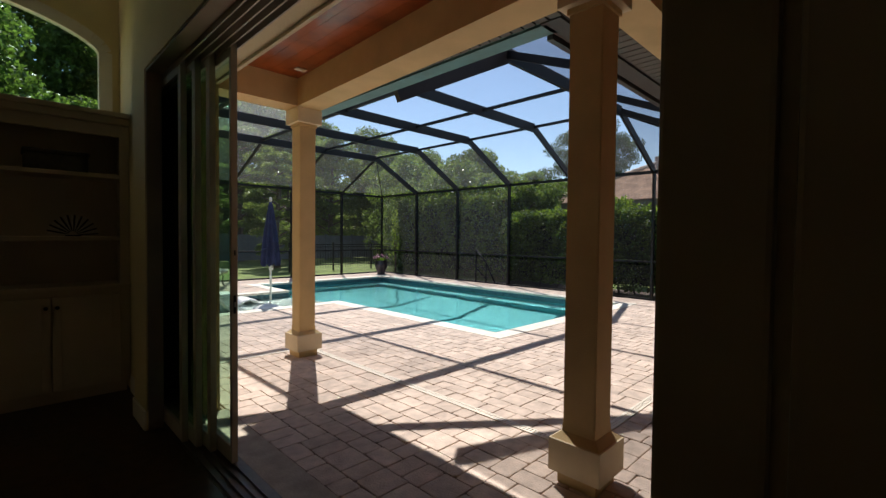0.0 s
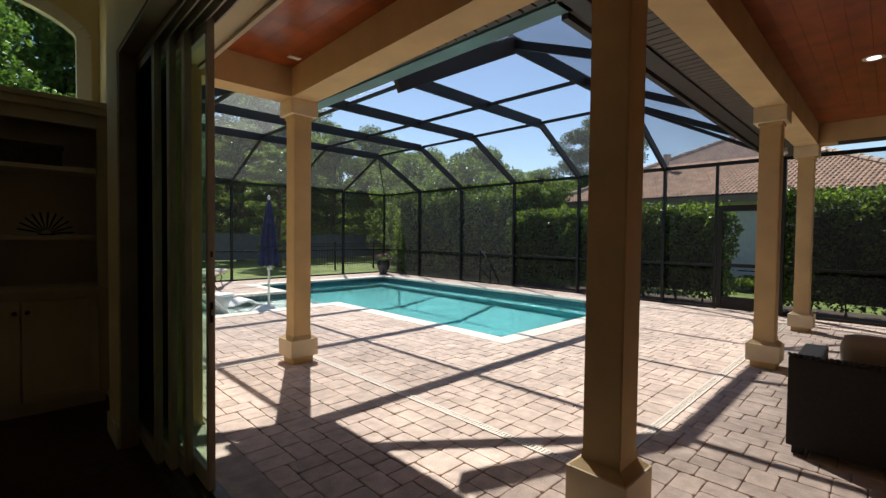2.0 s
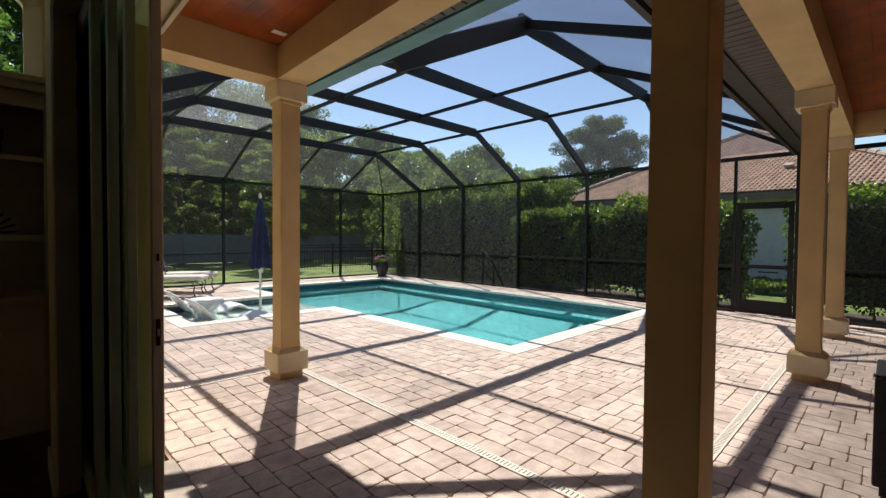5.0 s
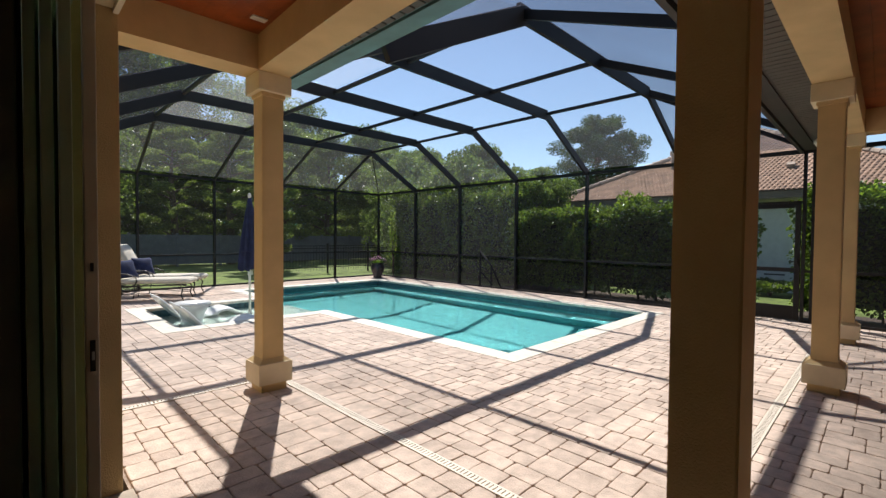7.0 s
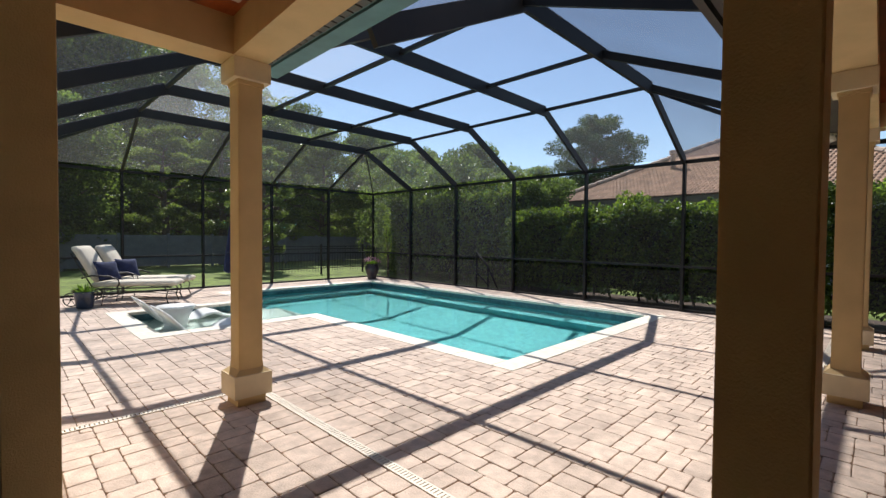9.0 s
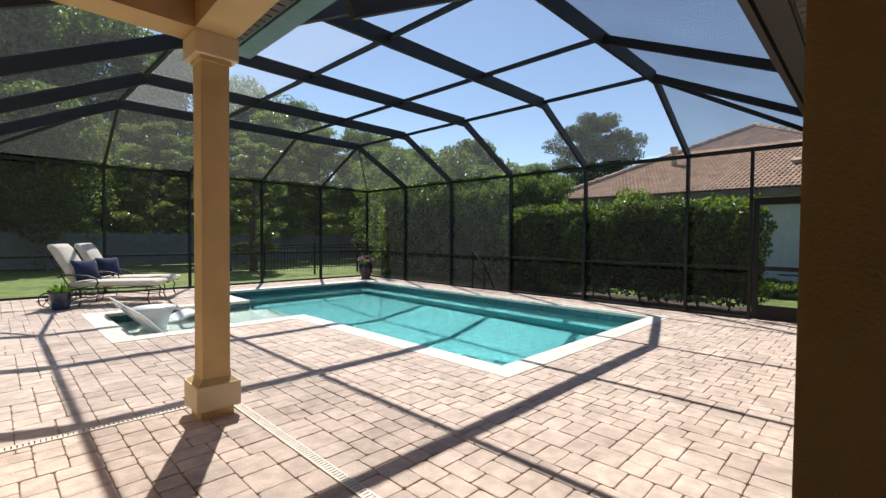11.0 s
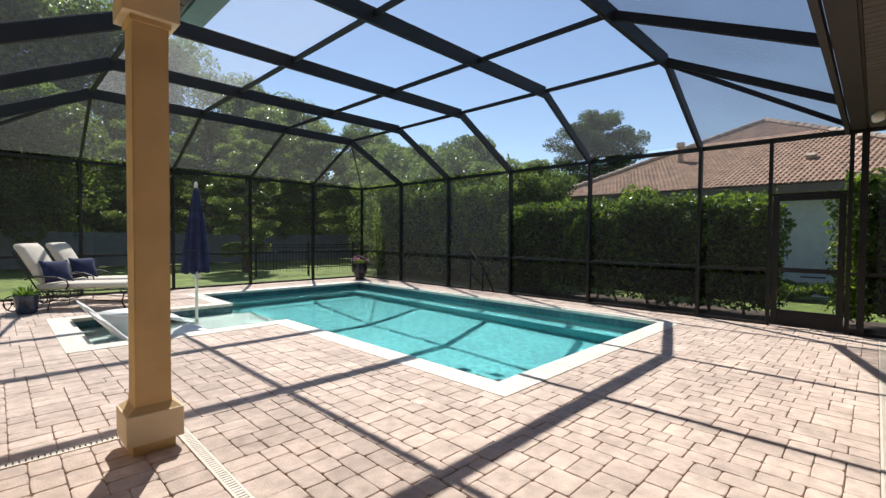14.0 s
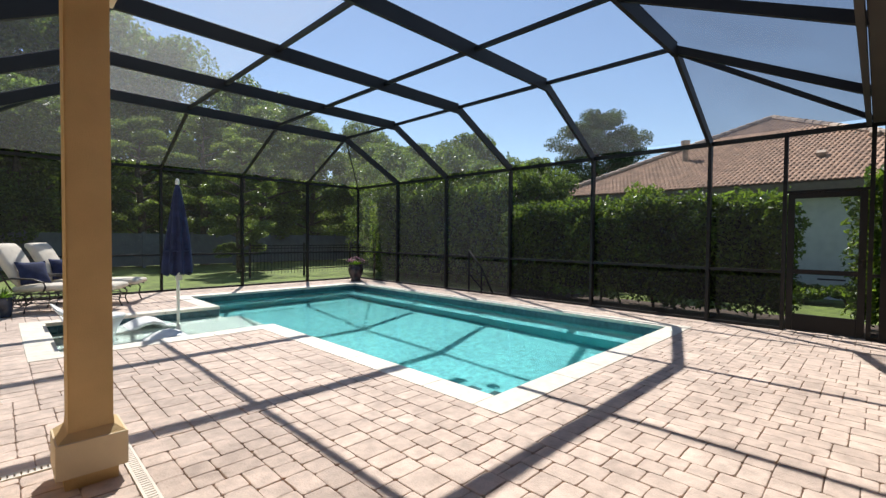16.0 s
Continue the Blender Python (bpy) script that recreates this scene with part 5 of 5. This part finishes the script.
SPOTS = [(t4, -1.3, 17.4, 0.95, 10), (t2, 0.6, 36.4, 1.69, 0), (t1, 6.1, 38.5, 1.69, 20), (t2, 11.5, 41.2, 1.38, 80), (t2, -6.8, 37.8, 1.76, 200), (t1, 17.5, 42.5, 1.49, 140), (t2, 22.9, 43.9, 1.24, 300),
         (t3, 3.0, 26.8, 1.15, 0), (t6, 9.6, 25.9, 1.05, 70), (t5, 12.9, 26.6, 0.95, 150), (t5, 16.4, 27.6, 0.95, 220), (t3, -1.5, 26.4, 1.2, 260), (t6, 7.0, 26.2, 0.95, 40), (t6, 19.6, 26.0, 0.95, 100), (t6, 9.2, 20.2, 0.76, 200), (t3, 19.5, 25.0, 1.1, 310),
         (t3, 14.6, 13.2, 0.80, 30), (t3, 15.2, 16.8, 0.85, 110), (t3, 17.5, 20.5, 0.95, 40), (t3, 14.6, 10.2, 0.62, 100), (t3, 20.5, 17.5, 0.9, 180), (t3, 23.0, 21.5, 1.0, 10),
         (t3, 13.6, 9.9, 0.52, 200), (t3, 13.7, 11.6, 0.60, 300), (t3, 13.5, 15.0, 0.62, 60), (t1, 29.0, 39.8, 1.28, 90), (t1, 37.1, 41.2, 1.22, 250), (t1, -6.5, 20.0, 1.2, 15), (t3, 24.0, 14.5, 0.75, 75)]
seen = set()
for k, (t, x, y, s, r) in enumerate(SPOTS):
    m = Matrix.Translation((x, y, -0.05)) @ pose(0, 0, 0, 0, 0, r)
    if t.name not in seen:
        seen.add(t.name)
        t.matrix_basis = m
        t.scale = (s, s, s)
    else:
        c = copy_thing(t, m)
        c.scale = (s, s, s)


def pine(at, seed):
    rng = np.random.default_rng(seed)
    p = thing("pine_tree", "tall pine with a rounded dark crown beyond the roofs", "tree", at)
    H = 13.0
    part("trunk", tube([(0, 0, -0.2), (0.15, 0, 5), (-0.1, 0.1, 9), (0.1, 0, 12)], (0.28, 0.22, 0.16, 0.05), 8), M_BARK, p, smooth=True)
    pts = []
    rnd = random.Random(seed)
    for k in range(84):
        z = rnd.uniform(5.2, 12.6)
        reach = 4.6 * math.sin(math.pi * min(0.97, (z - 4.4) / 9.0)) * rnd.uniform(0.30, 1.0)
        a = rnd.uniform(0, 6.28)
        c = (reach * math.cos(a), reach * math.sin(a), z)
        part("limb", tube([(0, 0, z - 1.0 * reach / 4), c], (0.07, 0.02), 5), M_BARK, p)
        pts.append(blob_points(rng, c, (0.95, 0.95, 0.72), 430, 0.15))
    leaves("crown", np.concatenate(pts), 0.13, M_PINE, p, seed=seed, aspect=0.35)


pine((39.1, 19.6, -0.8), 21)

# a long stand of woods far behind everything
rng = np.random.default_rng(31)
pts = []
for k in range(260):
    x = rng.uniform(-35, 75)
    y = rng.uniform(40, 56)
    h = rng.uniform(6.5, 10.5)
    pts.append(blob_points(rng, (x, y, h * 0.5), (2.6, 2.6, h * 0.5), 330, 0.6))
for k in range(150):
    x, y = rng.uniform(46, 62), rng.uniform(-30, 45)
    h = rng.uniform(5.0, 8.0)
    pts.append(blob_points(rng, (x, y, h * 0.5), (2.6, 2.6, h * 0.5), 260, 0.6))
far = leaves("woods", np.concatenate(pts), 0.26, M_TREE, None, seed=32)
tagged(far, "far dark green belt of woods", "trees", "", "stuff")


def bush(name, at, r, h, n, seed, material, label, size=0.05):
    rng = np.random.default_rng(seed)
    p = thing(name, label, "shrub", at)
    pts = [blob_points(rng, (rng.uniform(-0.5, 0.5) * r, rng.uniform(-0.5, 0.5) * r, h * rng.uniform(0.35, 0.76)), (r * 0.5, r * 0.5, h * 0.22), n // 14) for _ in range(14)]
    leaves("foliage", np.concatenate(pts), size, material, p, seed=seed)
    for k in range(4):
        part("stem", tube([(0, 0, -0.05), (0.15 * math.cos(k * 1.6) * r, 0.15 * math.sin(k * 1.6) * r, h * 0.3), (0.4 * math.cos(k * 1.6) * r, 0.4 * math.sin(k * 1.6) * r, h * 0.6)], (0.03, 0.02, 0.01), 5), M_BARK, p)


M_BUSH = leaf_mat("bright_shrub_leaf", (0.10, 0.17, 0.025), (0.32, 0.44, 0.05), 0.42)
bush("shrub", (14.2, 6.35, -0.06), 0.78, 3.2, 8000, 41, M_BUSH, "rounded bright green shrub rising behind the hedge", 0.06)
for k, (x, y) in enumerate(((15.6, 4.1), (15.6, 3.3), (15.6, 2.5), (15.6, 1.6), (15.6, 5.0))):
    bush("low_shrub", (x, y, -0.06), 0.5, 0.46, 2400, 50 + k, M_HEDGE, "low dark green shrub along the neighbouring wall", 0.05)
bush("climber", (11.0, 13.75, -0.06), 0.22, 3.0, 380, 61, M_BUSH, "tall slim leafy climber at the enclosure corner", 0.05)

# neighbour's house with a tiled hip roof
NX, EZ, AX, AY, AZ = 16.4, 2.64, 22.2, 4.9, 5.75
house = thing("neighbour_house", "neighbouring stucco house with a terracotta tiled hip roof", "house", (0, 0, 0))
part("wall", box(NX + 0.45, 28.0, 2 * AY - 9.95, 9.95, -0.1, EZ + 0.1), M_HOUSE, house)
part("fascia", box(NX - 0.02, NX + 0.03, 2 * AY - 10.46, 10.46, EZ - 0.05, EZ + 0.16), M_EAVE, house)
part("fascia", box(NX + 0.03, 28.4, 10.41, 10.46, EZ - 0.05, EZ + 0.16), M_EAVE, house)
part("soffit", box(NX + 0.032, 28.0, 2 * AY - 10.40, 10.40, EZ + 0.0, EZ + 0.03), M_EAVE, house)
C0 = Vector((NX - 0.05, 10.50, EZ + 0.17))
apex = Vector((AX, AY, AZ))
C1 = Vector((NX - 0.05, 2 * AY - 10.50, EZ + 0.17))
bm = bmesh.new()
v = [bm.verts.new(p) for p in (C0, apex, C1, (28.0, 10.50, EZ + 0.17), (28.0, C1.y, EZ + 0.17))]
for f in ((2, 1, 0), (0, 1, 3), (3, 1, 4), (4, 1, 2)):
    bm.faces.new([v[k] for k in f])
roof = part("roof", bm, M_ROOFTILE, house)
# barrel tiles in courses on the slope that faces the pool, cut along the hip
slope = (apex - Vector((NX - 0.05, AY, EZ + 0.17)))
run = slope.length
sdir = slope.normalized()
lift = Vector((0, 1, 0)).cross(sdir)
lift = lift if lift.z > 0 else -lift
bm = bmesh.new()
course, tw = 0.20, 0.125
nrow = int(run / course)
for i in range(nrow):
    f0, f1 = i * course, (i + 1) * course + 0.05
    ytop = 10.50 - (10.50 - AY) * (f0 / run)
    y = ytop - tw * 0.5
    while y > 2 * AY - ytop:
        o = Vector((NX - 0.05, y, EZ + 0.17))
        a, b = o + sdir * f0 + lift * 0.022, o + sdir * min(f1, run) + lift * 0.012
        prev = None
        for k in range(5):
            t = k / 4
            dy, dz = (t - 0.5) * tw * 0.98, math.sin(math.pi * t) * 0.028
            cur = (bm.verts.new(a + Vector((0, dy, 0)) + lift * dz), bm.verts.new(b + Vector((0, dy, 0)) + lift * dz))
            if prev:
                bm.faces.new((prev[0], prev[1], cur[1], cur[0]))
            prev = cur
        y -= tw
tagged(part("roof_tiles", bm, M_ROOFTILE, roof, "terracotta barrel tiles in courses"), kind="stuff")
for k in range(26):
    a = C0.lerp(apex, k / 26)
    b = C0.lerp(apex, (k + 1) / 26 + 0.012)
    part("hip_tile", tube([a + Vector((0, 0, 0.07)), b + Vector((0, 0, 0.05))], (0.10, 0.085), 8), M_HIPTILE, roof)
for k in range(26):
    a, b = C1.lerp(apex, k / 26), C1.lerp(apex, (k + 1) / 26 + 0.012)
    part("hip_tile", tube([a + Vector((0, 0, 0.07)), b + Vector((0, 0, 0.05))], (0.10, 0.085), 8), M_HIPTILE, roof)
o = Vector((NX - 0.05, 6.75, EZ + 0.17)) + sdir * 2.6
vent = part("vent_pipe", tube([o, o + Vector((0, 0, 0.55))], 0.09, 12), M_HIPTILE, house, "plain roof vent pipe")
part("vent_cap", tube([o + Vector((0, 0, 0.55)), o + Vector((0, 0, 0.70))], 0.14, 12), M_HIPTILE, vent)
for y, f in ((3.2, 1.7), (2.2, 3.0)):
    o = Vector((NX - 0.05, y, EZ + 0.17)) + sdir * f + lift * 0.10
    part("roof_vent", bar(o, o + sdir * 0.22, 0.20, 0.10, tuple(lift)), M_HIPTILE, house, "low tiled roof vent")

# fences beyond the lawn
M_FENCE = mat("grey_fence_board", (0.15, 0.16, 0.17), 0.8, var=0.1, scale=3, obj=0.08)
fence = thing("privacy_fence", "long grey board fence at the end of the lawn", "fence", (0, 0, 0))
for a, b in rows(-18.0, 26.0, 1.9):
    part("fence_panel", box(a + 0.06, b - 0.06, 25.0, 25.04, 0.0, 1.42), M_FENCE, fence)
    part("fence_post", box(a - 0.055, a + 0.055, 24.97, 25.08, -0.1, 1.50), M_FENCE, fence)
M_BLACK = mat("black_metal", (0.012, 0.012, 0.013), 0.75, var=0.1, spec=0.2)
rail_fence = thing("metal_fence", "low black metal picket fence across the lawn", "fence", (0, 0, 0))
FY = 17.3
for z in (0.15, 0.92, 1.02):
    part("rail", box(8.4, 16.4, FY - 0.012, FY + 0.012, z - 0.015, z + 0.015), M_BLACK, rail_fence)
for a, b in rows(8.4, 16.4, 2.0):
    part("post", box(a - 0.03, a + 0.03, FY - 0.03, FY + 0.03, -0.1, 1.12), M_BLACK, rail_fence)
    for k in range(1, 16):
        x = a + (b - a) * k / 16
        part("picket", box(x - 0.0055, x + 0.0055, FY - 0.0055, FY + 0.0055, 0.02, 1.02), M_BLACK, rail_fence)


def stair_rail(at):
    p = thing("handrail", "black metal handrail sloping down beside the enclosure wall", "handrail", at)
    part("top_rail", tube([(0, 0.75, 1.02), (0, 0.35, 0.62), (0, 0.0, 0.03)], 0.022, 8), M_BLACK, p, smooth=True)
    part("post", tube([(0, 0.75, 0.0), (0, 0.75, 1.02)], 0.022, 8), M_BLACK, p)
    part("lower_rail", tube([(0, 0.75, 0.45), (0, 0.30, 0.10)], 0.015, 8), M_BLACK, p)
    part("post", tube([(0, 0.35, 0.0), (0, 0.35, 0.62)], 0.02, 8), M_BLACK, p)


stair_rail((10.50, 8.45, 0.012))

# ---- deck: drains, pavers ----
wall("deck_bed_1", box(1.44, px0 - COPE, -5.0, sy0 - COPE, -0.14, -0.015), M_JOINT, "sandy bed between the pavers", "paving")
wall("deck_bed_2", box(px0 - COPE + 0.001, X1 + 0.12, -5.0, py0 - COPE, -0.14, -0.015), M_JOINT, "sandy bed between the pavers", "paving")
wall("deck_bed_3", box(px1 + COPE, X1 + 0.12, py0 - COPE + 0.001, Y1 + 0.12, -0.14, -0.015), M_JOINT, "sandy bed between the pavers", "paving")
wall("deck_bed_4", box(0.9, px1 + COPE - 0.001, py1 + COPE, Y1 + 0.12, -0.14, -0.015), M_JOINT, "sandy bed between the pavers", "paving")
wall("deck_bed_5", box(0.9, px0 - COPE, sy1 + COPE, py1 + COPE - 0.001, -0.14, -0.015), M_JOINT, "sandy bed between the pavers", "paving")
wall("deck_bed_6", box(0.9, sx0 - COPE, sy0 - COPE + 0.001, sy1 + COPE - 0.001, -0.14, -0.015), M_JOINT, "sandy bed between the pavers", "paving")
wall("deck_bed_7", box(0.9, 1.439, 5.76, sy0 - COPE, -0.14, -0.015), M_JOINT, "sandy bed between the pavers", "paving")

DX, DY, DY2, DW = 2.895, 1.750, 5.4375, 0.036875


def drain(name, a, b, axis, at):
    p = setting(thing(name, "pale slotted deck drain", "drain", (0, 0, 0)), "pale slotted deck drain", "drain")
    rect = (lambda s, e, lo, hi: (s, e, at + lo, at + hi)) if axis == "x" else (lambda s, e, lo, hi: (at + lo, at + hi, s, e))
    part("channel", box(*rect(a, b, -DW, DW), -0.05, -0.016), M_BRONZE, p)
    bm = box(*rect(a, b, -DW, -DW + 0.014), -0.015, 0.006)
    add_box(bm, *rect(a, b, DW - 0.014, DW), -0.015, 0.006)
    s = a
    while s < b - 0.02:
        add_box(bm, *rect(s, min(s + 0.020, b), -DW + 0.0141, DW - 0.0141), -0.012, 0.005)
        s += 0.028
    tagged(part("grate", bm, M_DRAIN, p), kind="stuff")


drain("drain_1", DY + DW, DY2 + DW, "y", DX)
drain("drain_2", DX - DW, X1 - 0.1, "x", DY)
drain("drain_3", 1.45, DX - DW, "x", DY2)


def paver_mesh(l, w, seed):
    """A tumbled stone with chamfered, slightly uneven edges; its lower corner at the origin."""
    rnd = random.Random(seed)
    j = 0.0035
    g = 0.0002
    outline = []
    for x, y, sx, sy in ((0, 0, 1, 1), (l, 0, -1, 1), (l, w, -1, -1), (0, w, 1, -1)):
        # each corner is cut, as tumbling does, and each side bends a little
        k = rnd.uniform(0.006, 0.017)
        for ax, ay in (((0, k), (k, 0)) if sx * sy > 0 else ((k, 0), (0, k))):
            outline.append((x + sx * (ax + rnd.uniform(0, j)), y + sy * (ay + rnd.uniform(0, j))))
        nx, ny = {(0, 0): (l / 2, rnd.uniform(-0.001, j)), (l, 0): (l - rnd.uniform(-0.001, j), w / 2),
                  (l, w): (l / 2, w - rnd.uniform(-0.001, j)), (0, w): (rnd.uniform(-0.001, j), w / 2)}[(x, y)]
        outline.append((nx, ny))
    bm = bmesh.new()
    rings = []
    for d, z in ((g, -0.028), (g, -0.007), (g + 0.0016, -0.0026), (g + 0.0045, -0.0005), (g + 0.012, 0.0)):
        fx, fy = 1 - 2 * d / l, 1 - 2 * d / w
        rings.append([bm.verts.new((l / 2 + (x - l / 2) * fx, w / 2 + (y - w / 2) * fy, z + rnd.uniform(-0.0008, 0.0008))) for x, y in outline])
    for a, b in zip(rings, rings[1:]):
        for k in range(12):
            bm.faces.new((a[k], a[(k + 1) % 12], b[(k + 1) % 12], b[k]))
    bm.faces.new(rings[-1])
    bmesh.ops.recalc_face_normals(bm, faces=bm.faces)
    me = mesh_of(bm, "paver", M_PAVER)
    return me


U = 0.07375
GX, GY = DX - DW - 27 * U, DY - DW - 92 * U
NXC, NYC = int((X1 + 0.11 - GX) / U), int((Y1 + 0.11 - GY) / U)


def paved(x, y):
    """Whether the deck is paved at this place."""
    if x < (1.457 if y < 5.75 else 0.92) or y < -4.98:
        return False
    c = COPE - 0.6 * U
    if px0 - c < x < px1 + c and py0 - c < y < py1 + c:
        return False
    if sx0 - c < x < px0 and sy0 - c < y < sy1 + c:
        return False
    if abs(y - DY) < DW and DX - DW < x < X1 - 0.1 or abs(y - DY2) < DW and x < DX + DW:
        return False
    return not (abs(x - DX) < DW and DY < y < DY2)


rnd = random.Random(77)
free = [[paved(GX + (i + 0.5) * U, GY + (j + 0.5) * U) for j in range(NYC)] for i in range(NXC)]
SIZES = [(3, 2)] * 6 + [(2, 3)] * 5 + [(2, 2)] * 4 + [(3, 3)] * 2
SMALL = [(2, 1), (1, 2), (1, 1)]
stones = []
for j in range(NYC):
    for i in range(NXC):
        if not free[i][j]:
            continue
        pick = rnd.sample(SIZES, len(SIZES)) + SMALL
        for a, b in pick:
            if i + a <= NXC and j + b <= NYC and all(free[i + p][j + q] for p in range(a) for q in range(b)):
                # leave no strip one unit wide beside the stone if another size avoids it
                k = i + a
                if (a, b) not in SMALL and k < NXC and free[k][j] and (k + 1 >= NXC or not free[k + 1][j]):
                    continue
                for p in range(a):
                    for q in range(b):
                        free[i + p][j + q] = False
                stones.append((GX + i * U, GY + j * U, a * U, b * U))
                break
bodies = {}
near = [q for q in stones if 2.95 < q[0] < 5.6 and 2.1 < q[1] < 6.2]
rest = [q for q in stones if not (2.95 < q[0] < 5.6 and 2.1 < q[1] < 6.2)]
near.sort(key=lambda q: (q[0] - 2.5) ** 2 + (q[1] - 2.5) ** 2)
near, rest = near[:300], near[300:] + rest
deck = setting(thing("pavement", "tumbled pinkish-tan concrete paver deck", "paving", (0, 0, 0)), "tumbled pinkish-tan concrete paver deck", "paving")


def paver_body(l, w, k):
    l, w = round(l, 3), round(w, 3)
    key = (l, w, k)
    if key not in bodies:
        bodies[key] = paver_mesh(l, w, hash((int(l * 1000), int(w * 1000), k)) % 9999)
    return bodies[key]


for i, (x, y, l, w) in enumerate(near):
    ob = new("paver", paver_body(l, w, i % 7))
    ob.parent = deck
    ob.location = (x, y, rnd.uniform(-0.002, 0.002))
cache = {}
verts, faces = [], []
for i, (x, y, l, w) in enumerate(rest):
    me = paver_body(l, w, i % 7)
    if me not in cache:
        cache[me] = ([tuple(v.co) for v in me.vertices], [tuple(p.vertices) for p in me.polygons])
    vs, fs = cache[me]
    o, dz = len(verts), rnd.uniform(-0.002, 0.002)
    verts += [(a + x, b + y, c + dz) for a, b, c in vs]
    faces += [tuple(k + o for k in f) for f in fs]
me = bpy.data.meshes.new("pavers")
me.from_pydata(verts, [], faces)
me.materials.append(M_PAVER_FAR)
ob = new("pavers", me)
ob.parent = deck
tagged(ob, "tumbled pinkish-tan pavers", kind="stuff")
